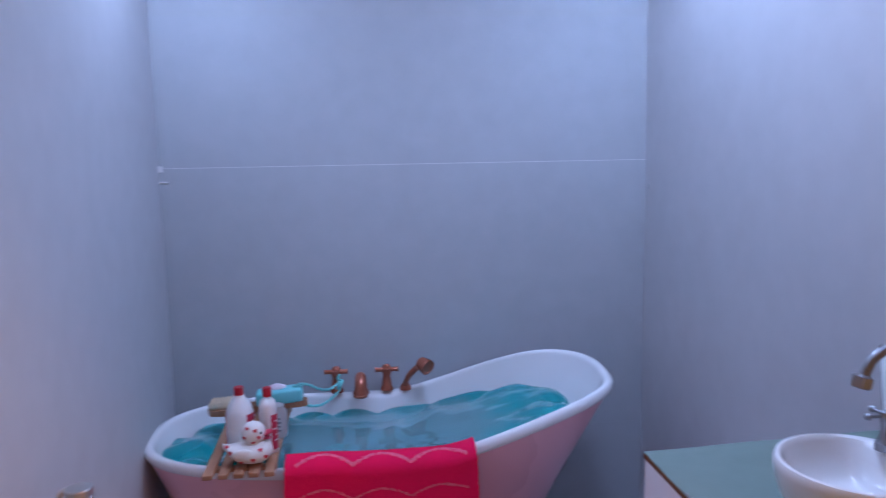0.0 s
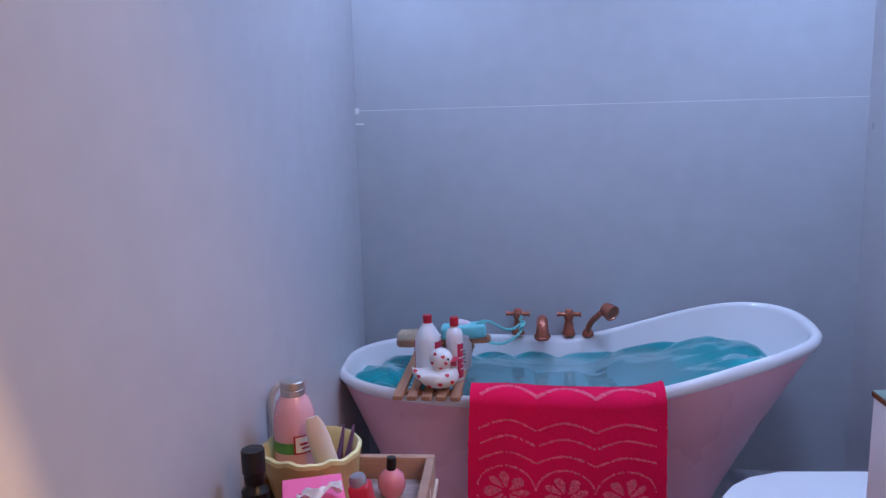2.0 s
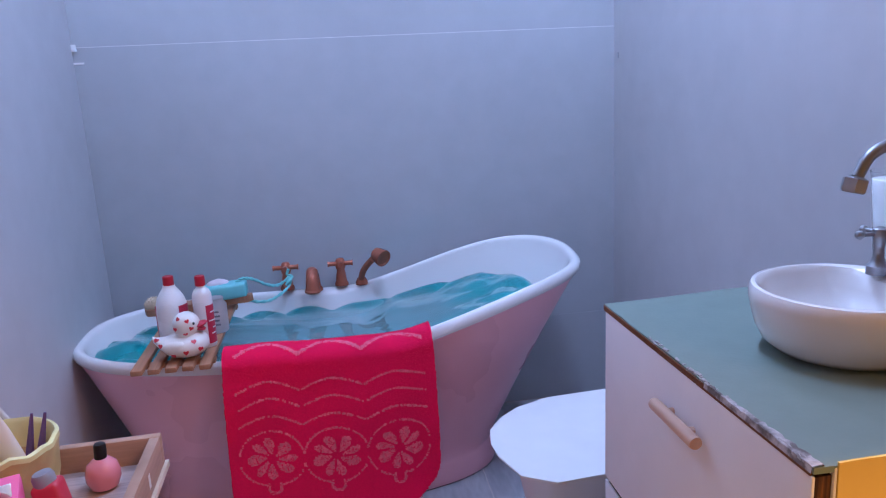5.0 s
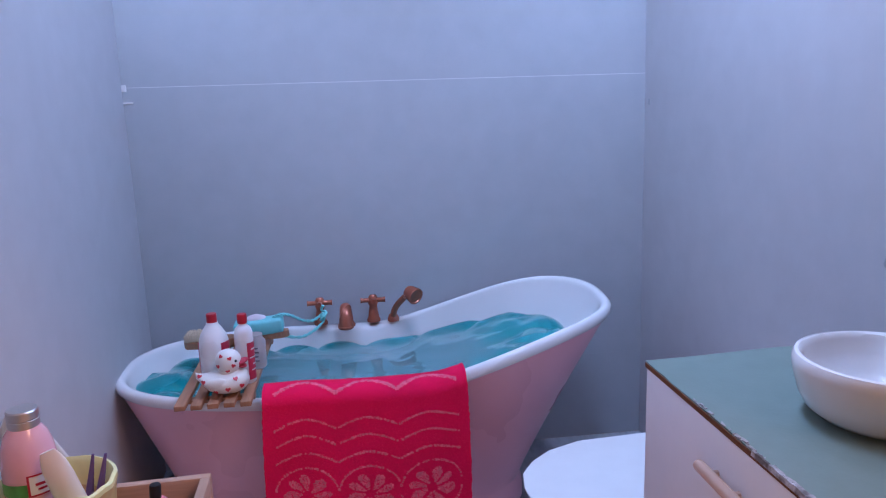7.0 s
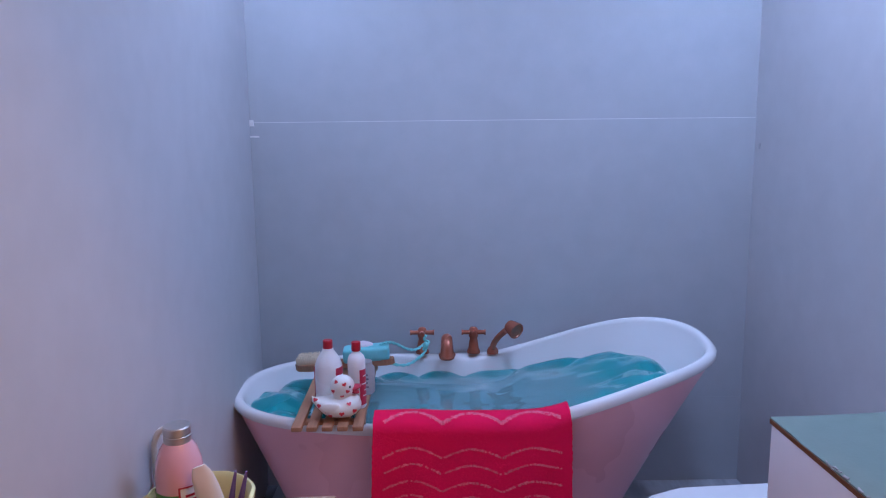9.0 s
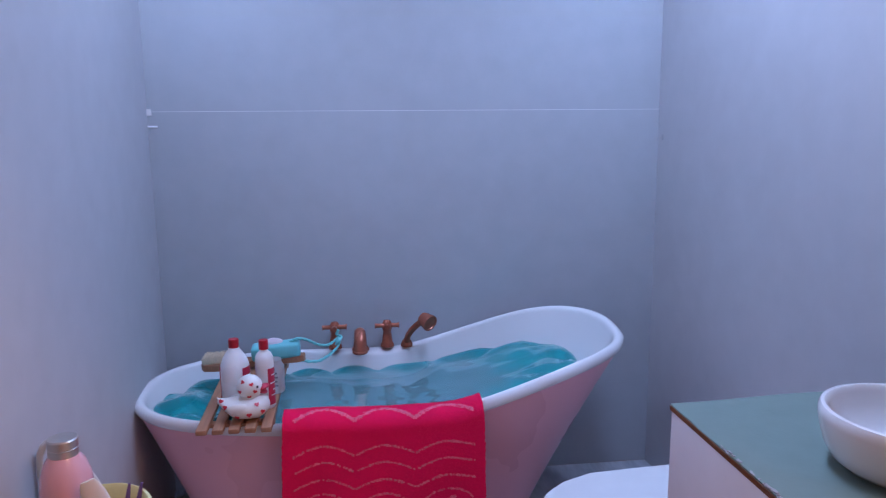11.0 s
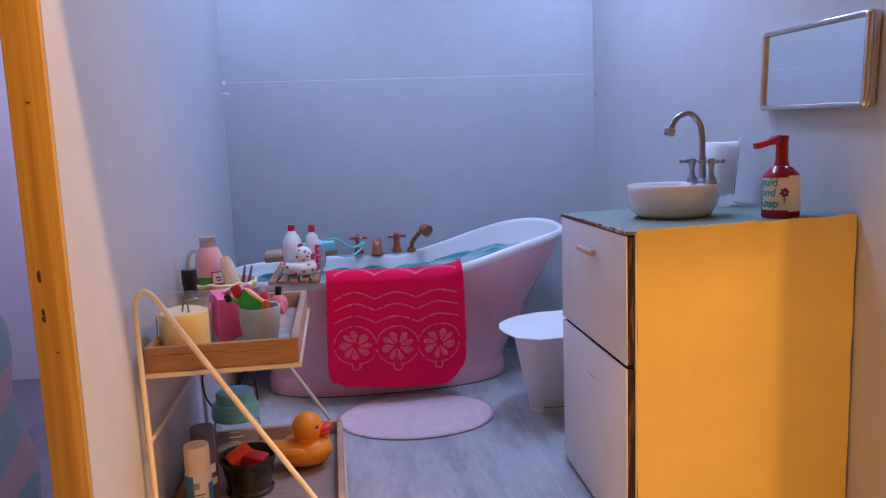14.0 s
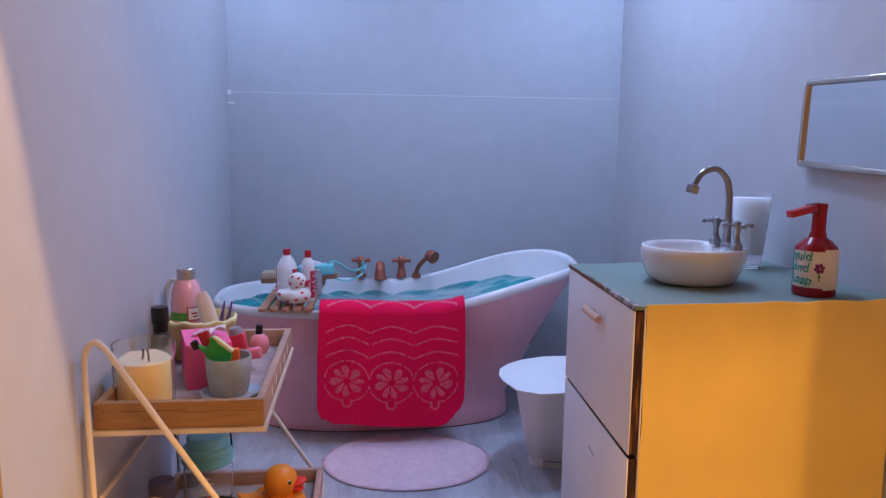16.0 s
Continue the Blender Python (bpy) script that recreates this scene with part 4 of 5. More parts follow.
mt = thing("bath_mat", (0.081, 0.7390, 0.0), "oval pale pink felt bath mat on the vinyl floor", "bath mat")
MN = 160
o = []
for i, (x, y) in enumerate(oval(0, 0, 0.1215, 0.0945, 2.05, MN)):
    f = 1 + 0.009 * noise.noise(Vector((x * 45, y * 45, 4.0))) + 0.006 * noise.noise(Vector((x * 220, y * 220, 2.0)))
    o.append((x * f, y * f))
part("edge", prism([(x * 1.003, y * 1.003) for x, y in o], 0.0003, 0.0020), M["matedge"], mt)
bm = bmesh.new()
mg = []
for j in range(31):
    r = j / 30
    mg.append([bm.verts.new((x * r, y * r, 0.0029 - (0.0008 if j == 30 else 0) + 0.0006 * noise.noise(Vector((x * r * 120, y * r * 120, 0))) + 0.0004 * noise.noise(Vector((x * r * 400, y * r * 400, 6))))) for x, y in o])
for a, b in zip(mg[1:], mg[2:]):
    for i in range(MN):
        bm.faces.new((a[i], a[(i + 1) % MN], b[(i + 1) % MN], b[i]))
for v in mg[0]:
    bm.verts.remove(v)
bm.faces.new(mg[1][::-1])
part("felt", bm, M["mat"], mt)
# short fibres, thickest along the cut edge
random.seed(33)
fib_v, fib_f = [], []
for k in range(4200):
    i = random.randrange(MN)
    r = 1.0 - random.random() ** 2 * 0.04 if k < 3700 else math.sqrt(random.random())
    base = Vector((o[i][0] * r + random.uniform(-0.002, 0.002), o[i][1] * r + random.uniform(-0.002, 0.002), 0.0022))
    turn = random.uniform(0, 2 * math.pi)
    side = Vector((math.cos(turn), math.sin(turn), 0)) * random.uniform(0.0003, 0.0006)
    tip = base + Vector((random.uniform(-0.0012, 0.0012), random.uniform(-0.0012, 0.0012), random.uniform(0.0007, 0.0016)))
    n = len(fib_v)
    fib_v += [base - side, base + side, tip + side * 0.5, tip - side * 0.5]
    fib_f.append((n, n + 1, n + 2, n + 3))
me = bpy.data.meshes.new("fuzz")
me.from_pydata(fib_v, [], fib_f)
me.materials.append(M["mat"])
fibres = new("fuzz", me)
fibres.parent = mt
tagged(fibres, "short fuzzy felt fibres", kind="stuff")

# ---- washbasin cabinet ----
CX0, CX1, CY0, CY1, CH = 0.270, 0.4965, 0.319, 0.541, 0.3225
RISE = 0.005  # the top is a little higher at the wall
cab = thing("vanity_cabinet", (CX0, CY0, 0), "cardboard vanity cabinet with white drawers and yellow side", "cabinet")
L, D = CX1 - CX0, CY1 - CY0
part("carcass", wobble(box(0, L, 0.001, D, 0.004, CH, 0.001), 0.0004, 25), M["torncard"], cab, "brown corrugated cardboard body")
# the side sheet, a little bowed, with a wavy top edge
bm = bmesh.new()
NXc, NZc = 30, 40
gv = []
for k in range(2):
    gv.append([[bm.verts.new((0.0030 + (L - 0.0040) * i / NXc + 0.0012 * noise.noise(Vector((i * 0.1, j * 0.2, 0))) * (i in (0, NXc)),
                              -0.0012 - 0.0012 * k - 0.0008 * noise.noise(Vector((i * 0.12, j * 0.1, 3))),
                              0.002 + (CH + 0.0045 - 0.002 + (0.0015 * noise.noise(Vector((i * 0.3, 7, 0))) if j == NZc else 0) + RISE * i / NXc) * j / NZc)) for i in range(NXc + 1)] for j in range(NZc + 1)])
for k in range(2):
    for j in range(NZc):
        for i in range(NXc):
            bm.faces.new((gv[k][j][i], gv[k][j][i + 1], gv[k][j + 1][i + 1], gv[k][j + 1][i]))
for j in range(NZc):
    for i in (0, NXc):
        bm.faces.new((gv[0][j][i], gv[0][j + 1][i], gv[1][j + 1][i], gv[1][j][i]))
for i in range(NXc):
    for j in (0, NZc):
        bm.faces.new((gv[0][j][i], gv[0][j][i + 1], gv[1][j][i + 1], gv[1][j][i]))
part("side_sheet", bm, M["yellow"], cab, "orange-yellow card side sheet")
part("corner_strip", wobble(box(0.0018, 0.0032, -0.0018, 0.004, 0.002, CH + 0.002, 0.0006), 0.0005, 60), M["paper2"], cab, "pale card corner")
for name, z0, z1, lean in (("drawer_upper", 0.1945, 0.3215, 0.0), ("drawer_lower", 0.008, 0.191, 0.0)):
    front = part("drawer", wobble(box(-0.0075, -0.0060, -0.001, D + 0.001, z0, z1, 0.0005), 0.0005, 20, z0), M["paper2"], cab, "white card drawer front")
    part("drawer_edge", wobble(box(-0.0060, 0.0018, -0.0004, D - 0.001, z0 + 0.001, z1 - 0.001), 0.0006, 90), M["torncard"], front, "torn brown corrugated cardboard edge")
    if z0 > 0.1:
        part("handle", tube([(-0.0135, 0.080, 0.2945), (-0.0135, 0.081, 0.2945), (-0.0135, 0.129, 0.2945), (-0.0135, 0.130, 0.2945)], 0.0042, 16, [0.0034, 0.0037, 0.0037, 0.0034]), M["handle"], front, "pale wooden dowel handle")
        for py in (0.094, 0.118):
            part("handle_post", tube([(-0.0135, py, 0.2945), (-0.0055, py, 0.2945)], 0.002), M["handle"], front)
    else:
        part("pencil_mark", moved(box(-0.0001, 0.0002, -0.011, 0.011, -0.0005, 0.0005), pose(-0.0080, 0.105, 0.152, 4, 0, 0)), M["greycap"], front)
# near-black strip put in as the shade below the lower drawer
part("kick_gap", box(0.001, 0.006, 0.002, D - 0.002, 0.0, 0.005), M["dark"], cab)
ct = thing("countertop", (CX0, CY0, CH), "sage green card countertop with torn edge", "countertop")
bm = bmesh.new()
NXc, NYc = 26, 30
gv = []
for k, z in enumerate((0.0, 0.0028)):
    gv.append([[bm.verts.new((-0.0070 + (L + 0.0055) * i / NXc + (0.0009 * noise.noise(Vector((0, j * 0.6, 5))) if i == 0 else 0),
                              -0.0012 + (D + 0.006) * j / NYc + (0.0008 * noise.noise(Vector((i * 0.5, 0, 8))) if j == 0 else 0),
                              z + RISE * i / NXc + 0.0008 * noise.noise(Vector((i * 0.15, j * 0.15, 1))))) for i in range(NXc + 1)] for j in range(NYc + 1)])
for k in range(2):
    for j in range(NYc):
        for i in range(NXc):
            bm.faces.new((gv[k][j][i], gv[k][j][i + 1], gv[k][j + 1][i + 1], gv[k][j + 1][i]))
for j in range(NYc):
    for i in (0, NXc):
        bm.faces.new((gv[0][j][i], gv[0][j + 1][i], gv[1][j + 1][i], gv[1][j][i]))
for i in range(NXc):
    for j in (0, NYc):
        bm.faces.new((gv[0][j][i], gv[0][j][i + 1], gv[1][j][i + 1], gv[1][j][i]))
part("sheet", bm, M["counter"], ct)
part("dark_edge", wobble(box(-0.0079, -0.0071, 0.0, D + 0.003, -0.0012, 0.0022), 0.0003, 90), M["cardboard"], ct, "dark cut edge of the card")
random.seed(3)
bits = []
for k in range(60):
    y = random.uniform(0.0, 0.75) ** 1.3 * D
    l = random.uniform(0.001, 0.005)
    x = random.uniform(-0.0078, -0.0060)
    bits.append(wobble(box(x, x + random.uniform(0.0006, 0.0022), y, y + l, 0.0022, random.uniform(0.0030, 0.0040), 0.0002, 1), 0.0009, 500, k))
part("torn_edge", join(*bits), M["fluff"], ct, "torn whitish paper edge")
random.seed(9)
bm, prev = bmesh.new(), None
for k in range(31):
    y = -0.0010 + 0.085 * k / 30
    w = 0.0010 + 0.0042 * (1 - k / 30) ** 1.2 + random.uniform(-0.0008, 0.0008)
    zz = 0.0033 + 0.0007 * random.random()
    row = [bm.verts.new(p) for p in ((-0.0082, y, 0.0006), (-0.0078, y, zz), (-0.0078 + w, y, zz + 0.0004), (-0.0078 + w + 0.0004, y, 0.0024))]
    if prev:
        for i in range(3):
            bm.faces.new((prev[i], prev[i + 1], row[i + 1], row[i]))
    prev = row
part("torn_strip", bm, M["tornpaper"], ct, "torn lilac-white paper layer along the front edge")
def CT(x):
    return CH + 0.0032 + RISE * (x - CX0) / L


# basin with its mixer
SX, SY = 0.3555, 0.4245
bs = thing("vessel_sink", (SX, SY, CT(SX)), "round white ceramic vessel sink on the green countertop", "sink")
prof = [(0.031, 0), (0.0375, 0.0012), (0.0425, 0.0055), (0.0462, 0.013), (0.0487, 0.022), (0.0500, 0.029), (0.0498, 0.0335), (0.0485, 0.0356), (0.0465, 0.0360), (0.0448, 0.0350), (0.0436, 0.032), (0.0413, 0.024), (0.034, 0.013), (0.022, 0.0085), (0.006, 0.008)]


def ledge(a, i):
    """How much wider the rim is where the tap stands, on the wall side."""
    return 0.0135 * math.exp(-(((a + math.pi) % (2 * math.pi) - math.pi) / 0.85) ** 4) * (0, 0.25, 0.75, 1, 1, 0.8, 0.45, 0.1)[min(max(i - 7, 0), 7)]


ANG = [2 * math.pi * i / 64 for i in range(64)]
part("bowl", rings([[((r - ledge(a, i)) * math.cos(a), (r - ledge(a, i)) * math.sin(a), z) for a in ANG] for i, (r, z) in enumerate(prof)]), M["ceramic"], bs)
part("drain", lathe([(0.006, 0.0082), (0.006, 0.0092), (0.003, 0.0094)], 20), M["steel"], bs)
fc = thing("basin_mixer", (0.3855, 0.4165, CT(SX) + 0.0358), "grey metal swan-neck mixer with two cross handles", "tap")
neck = smooth_path([(0, 0, 0.0), (0.0, 0.0, 0.030), (-0.0005, 0, 0.052), (-0.005, 0, 0.067), (-0.016, 0.0, 0.0755), (-0.029, 0.0, 0.071), (-0.036, 0.0, 0.060)], 7)
nk = part("neck", join(tube(neck, 0.0031, 14), lathe([(0.0058, 0), (0.0058, 0.003), (0.0040, 0.005), (0.0035, 0.024), (0.0041, 0.0255), (0.0041, 0.0275), (0.0032, 0.029)], 20)), M["steel"], fc)
part("aerator", moved(lathe([(0.0040, 0.003), (0.0064, 0.0018), (0.0064, -0.0042), (0.0056, -0.0055)], 6), pose(-0.0368, 0.0, 0.0575, 0, 14, 0)), M["steel"], nk, "angular spout end")
for sy in (-1, 1):
    y = sy * 0.0225
    hp = part("valve", moved(lathe([(0.0058, 0), (0.0058, 0.005), (0.0042, 0.0065), (0.0030, 0.010), (0.0027, 0.015), (0.0032, 0.0185), (0.0040, 0.0205), (0.0044, 0.0235), (0.0036, 0.0262), (0.0015, 0.0275)], 18), pose(-0.001, y, 0)), M["steel"], fc)
    arms = [tube([(-0.001, y, 0.0235), (-0.001 + ax * 0.012, y + ay * 0.012, 0.0235)], 0.0013, 10) for ax, ay in ((-1, 0), (1, 0), (0, sy))]
    knobs = [ball(-0.001 + ax * 0.0128, y + ay * 0.0128, 0.0235, 0.0027, 0.0027, 0.0025, 14) for ax, ay in ((-1, 0), (1, 0), (0, sy))]
    part("lever", join(*arms, *knobs), M["steel"], hp)


tb = thing("tumbler", (0.4500, 0.498, CT(0.450)), "clear tumbler with frosted white filling on the countertop", "tumbler")
part("glass_wall", lathe([(0.0125, 0), (0.0135, 0.001), (0.0150, 0.014), (0.0208, 0.080), (0.0214, 0.082), (0.0204, 0.082), (0.0140, 0.0145), (0.004, 0.013)], 40), M["clear"], tb).visible_shadow = False
part("filling", lathe([(0.0110, 0.0152), (0.0139, 0.0155), (0.0198, 0.0768), (0.0190, 0.0775), (0.002, 0.0768)], 36), M["frost"], tb, "frosted white filling")

# hand soap
sd = thing("soap_dispenser", (0.4386, 0.3535, CT(0.44)), "dark red pump bottle with hand-drawn paper label", "soap dispenser")
R = 0.0181
part("body", lathe([(R * 0.97, 0), (R, 0.0015), (R, 0.040), (R * 0.96, 0.0425), (R * 0.62, 0.0490), (R * 0.40, 0.0515), (R * 0.385, 0.055)], 40), M["soapred"], sd)
part("neck", lathe([(0.0068, 0.053), (0.0060, 0.057), (0.0058, 0.075), (0.0064, 0.0790), (0.0060, 0.0815), (0.002, 0.082)], 24), M["soapred"], sd)
nz = part("nozzle", wobble(moved(box(-0.029, -0.0035, -0.0045, 0.0045, -0.0030, 0.0030, 0.0008), pose(-0.0035, -0.002, 0.0785, 0, -13, 8)), 0.0003, 120), M["redcap"], sd, "folded bright red nozzle")
part("tape", wobble(moved(box(-0.004, 0.004, -0.0058, 0.0058, -0.0045, 0.005, 0.002), pose(-0.007, -0.001, 0.0770, 0, -10, 10)), 0.0012, 300), M["clear"], nz, "crumpled clear tape")


def wrap(a0, a1, z0, z1, r, steps=24):
    bm = bmesh.new()
    va = [[bm.verts.new((r * math.cos(radians(a0 + (a1 - a0) * i / steps)), r * math.sin(radians(a0 + (a1 - a0) * i / steps)), z)) for i in range(steps + 1)] for z in (z0, z1)]
    for i in range(steps):
        bm.faces.new((va[0][i], va[0][i + 1], va[1][i + 1], va[1][i]))
    return bm


lb = part("label", join(wrap(-190, -96, 0.0080, 0.0402, R * 1.012), wrap(-100, 20, 0.0064, 0.0422, R * 1.022)), M["label"], sd, "cream paper label")


def on_label(points, z_shift, deg, width, mat_, name):
    """A pen stroke of small flat bars round the label; points in metres along the arc and up."""
    path = smooth_path([(x, z, 0) for x, z in points], 5)
    pts = []
    for p in path:
        a = radians(deg) + p.x / (R * 1.03)
        pts.append((R * 1.032 * math.cos(a), R * 1.032 * math.sin(a), z_shift + p.y))
    part(name, tube(pts, width, 6), mat_, lb)


def written(text, size, z, deg):
    """A word in pen, bent round the label and ending at an angle."""
    cu = bpy.data.curves.new("word", "FONT")
    cu.body, cu.size, cu.align_x, cu.offset, cu.shear = text, size, "RIGHT", size * 0.022, 0.12
    ob = bpy.data.objects.new("word", cu)
    me = bpy.data.meshes.new_from_object(ob)
    bm = bmesh.new()
    bm.from_mesh(me)
    for v in bm.verts:
        a = radians(deg) + v.co.x / (R * 1.03)
        v.co = (R * 1.036 * math.cos(a), R * 1.036 * math.sin(a), z + v.co.y + 0.0006 * math.sin(v.co.x * 900))
    bpy.data.objects.remove(ob)
    part("written_word", bm, M["teal_ink"], lb, "hand-lettered teal word")


written("Liquid", 0.0112, 0.0322, -131)
written("Hand", 0.0112, 0.0220, -137)
written("Soap", 0.0112, 0.0112, -128)
for i in range(6):
    a = 2 * math.pi * i / 6
    on_label([(0.0, 0.0), (0.0030 * math.cos(a), 0.0032 * math.sin(a)), (0.0036 * math.cos(a + 0.4), 0.0038 * math.sin(a + 0.4)), (0.0006, 0)], 0.0255, -111, 0.0009, M["purple_ink"], "drawn_petal")
on_label([(0, 0.0008), (0.0004, 0), (0, -0.0006)], 0.0255, -111, 0.0011, M["gold_ink"], "drawn_centre")
on_label([(0, -0.0040), (0.0002, -0.0075), (-0.0001, -0.0115)], 0.0255, -111, 0.0005, M["green_ink"], "drawn_stem")
on_label([(0, -0.0085), (0.0012, -0.0068), (0, -0.0080), (-0.0011, -0.0066)], 0.0255, -111, 0.0005, M["green_ink"], "drawn_leaf")

# mirror on the wall
mi = thing("wall_mirror", (right_x(0.3865), 0.3865, 0.4820), "rectangular mirror in a rose gold frame on the wall", "mirror")
mi.matrix_world = pose(right_x(0.3865), 0.3865, 0.4820, 2.4, 0, 0)
hy, hz, fw, dp = 0.0900, 0.0450, 0.0070, 0.0125


def round_rect(hw, hh, r, n=6):
    pts = []
    for cx, cy, a0 in ((hw - r, hh - r, 0), (-hw + r, hh - r, 90), (-hw + r, -hh + r, 180), (hw - r, -hh + r, 270)):
        pts += [(cx + r * math.cos(radians(a0 + 90 * i / n)), cy + r * math.sin(radians(a0 + 90 * i / n))) for i in range(n + 1)]
    return pts


# the frame: a rounded front lip and a grooved outer side
prof = ((0.0006, -0.0005), (0.0006, -0.0035), (0.0, -0.0042), (0.0, -0.0068), (0.0006, -0.0075), (0.0002, -0.0098), (0.0012, -dp + 0.0008), (0.0024, -dp), (0.0048, -dp), (0.0062, -dp + 0.0010), (0.0068, -dp + 0.0026), (fw, -0.0065))
part("frame", rings([[(x, y, z) for y, z in round_rect(hy - d, hz - d, max(0.0065 - d * 0.75, 0.0012))] for d, x in prof], False, False), M["framemetal"], mi, "rounded champagne-coloured metal frame")
part("mirror_pane", box(-0.0088, -0.0005, -hy + fw - 0.0006, hy - fw + 0.0006, -hz + fw - 0.0006, hz - fw + 0.0006), M["mirror"], mi, "silvered glass pane")

# ---- trolley along the partition ----
PX, PY = -0.054, 0.371
tr = thing("trolley", (PX, PY, 0), "two-tier trolley of cream rods and oak trays", "trolley", 2.7)


def tpart(name, bm, material, parent, label=""):
    """A part of the trolley, given in the room's directions before the trolley is turned."""
    return part(name, moved(bm, pose(-PX, -PY, 0)), material, parent, label)


for y, up, foot in ((0.353, 0.0, (-0.0035, 0.0)), (0.626, 0.003, (-0.030, 0.0415))):
    lean = -up * 1.3
    pts = smooth_path([(-0.1965, y, 0.0), (-0.1975, y, 0.10), (-0.1990 + lean, y, 0.20), (-0.2000 + lean, y, 0.262 + up), (-0.1985 + lean, y, 0.280 + up), (-0.1915 + lean, y, 0.2890 + up), (-0.1835, y, 0.284 + up), (-0.1760, y, 0.273 + up), (-0.150, y, 0.2315), (-0.105, y, 0.160), (-0.050, y, 0.0735), (foot[0], y, foot[1])], 6)
    # the rear frame takes the copy tinted for cool light
    tpart("side_frame", tube(pts, 0.0027, 12), M["rodback" if up else "rod"], tr, "bent cream-painted metal rod")
for z, x in ((0.138, -0.2005),):
    tpart("stay", tube([(x, 0.353, z), (x, 0.626, z)], 0.0024, 10), M["rod"], tr)


def tray(z0, h, x0, x1, y0, y1, name, bed="traybed"):
    t = tpart(name, box(x0 + 0.002, x1 - 0.002, y0 + 0.002, y1 - 0.002, z0, z0 + 0.004, 0.0005), M[bed], tr, "washed board in an oak-rimmed tray")
    th = 0.0075
    tpart("tray_side", wobble(box(x0, x1, y0, y0 + th, z0, z0 + h, 0.0010), 0.0002, 60), M["traywood"], t)
    tpart("tray_side", wobble(box(x0, x1, y1 - th, y1, z0, z0 + h, 0.0010), 0.0002, 60), M["trayside"], t)
    tpart("tray_side", wobble(box(x1 - th, x1, y0 + th, y1 - th, z0, z0 + h, 0.0010), 0.0002, 60), M["trayside"], t)
    tpart("tray_side", wobble(box(x0, x0 + th, y0 + th, y1 - th, z0, z0 + h, 0.0010), 0.0002, 60), M["traywood"], t)
    lip = 0.0022
    pts = [(x0 - lip, y0 - lip), (x1 + lip, y0 - lip), (x1 + lip, y1 + lip), (x0 - lip, y1 + lip)]
    tpart("tray_rail", rings([[(x, y, z0 - 0.0045) for x, y in pts], [(x, y, z0 - 0.0002) for x, y in pts]]), M["rod"], t, "cream metal rail under the tray")
    return t


up_tray = tray(0.2075, 0.0245, -0.1985, -0.0540, 0.362, 0.617, "upper_tray")
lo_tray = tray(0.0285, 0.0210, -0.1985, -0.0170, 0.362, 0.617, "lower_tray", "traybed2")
for k, y in enumerate((0.42, 0.455, 0.49, 0.53, 0.565)):
    tpart("white_mark", moved(box(-0.0003, 0.0001, -0.0020, 0.0020, -0.0052, 0.0052, 0.0001, 1), pose(-0.0536, y, 0.220, 0, 0, 0)), M["paper"], up_tray)
random.seed(13)
for x0, x1, z in ((-0.192, -0.120, 0.2245), (-0.128, -0.062, 0.2225)):
    run = [(x0 + (x1 - x0) * i / 14, 0.3619, z + random.uniform(-0.0005, 0.0005)) for i in range(15)]
    tpart("grain_crack", tube(run, 0.0003, 6, [0.0001 + 0.00035 * random.random() for _ in run]), M["cardboard"], up_tray)
UZ, LZ = 0.2117, 0.0327

# upper tray
cd = thing("glass_candle", (-0.1710, 0.4060, UZ), "yellow candle in a faceted glass jar on the trolley", "candle")
n8 = 10


def facet(r, z, n=40):
    return [(r * (1 + 0.025 * math.cos(n8 * a)) * math.cos(a), r * (1 + 0.025 * math.cos(n8 * a)) * math.sin(a), z) for a in (2 * math.pi * i / n for i in range(n))]


part("glass_jar", rings([facet(r, z) for r, z in ((0.0235, 0.0), (0.0262, 0.002), (0.0275, 0.010), (0.0278, 0.040), (0.0265, 0.045))] + [[(r * math.cos(a), r * math.sin(a), z) for a in (2 * math.pi * i / 40 for i in range(40))] for r, z in ((0.0270, 0.047), (0.0285, 0.050), (0.0285, 0.058), (0.0278, 0.0605), (0.0265, 0.0600), (0.0262, 0.049), (0.0250, 0.043), (0.0245, 0.006), (0.020, 0.004))]), M["glass"], cd).visible_shadow = False
part("wax", lathe([(0.020, 0.0045), (0.0243, 0.007), (0.0249, 0.043), (0.0244, 0.0445), (0.012, 0.0437), (0.002, 0.0432)], 40), [M["wax"]], cd, "yellow wax")
part("wax_top", lathe([(0.0240, 0.0444), (0.0236, 0.0452), (0.012, 0.0446), (0.001, 0.0442)], 36), M["waxtop"], cd, "pale wax surface")
for x, y, tlt in ((-0.002, 0.002, 12), (0.006, -0.004, -8)):
    part("wick", moved(tube([(0, 0, 0), (0.0003, 0, 0.006), (-0.0004, 0, 0.011)], 0.0009, 8), pose(x, y, 0.0437, tlt, tlt, 0)), M["dark"], cd)

bk = thing("perfume_bottle", (-0.1872, 0.505, UZ), "dark bottle with a black cap beside the partition", "bottle")
part("body", lathe([(0.009, 0), (0.0105, 0.002), (0.0105, 0.040), (0.007, 0.044), (0.006, 0.047)], 24), M["black"], bk)
part("cap", lathe([(0.0072, 0.046), (0.0078, 0.047), (0.0078, 0.054), (0.0088, 0.055), (0.0088, 0.0715), (0.0082, 0.0725), (0.001, 0.073)], 24), M["black"], bk, "glossy black cap")

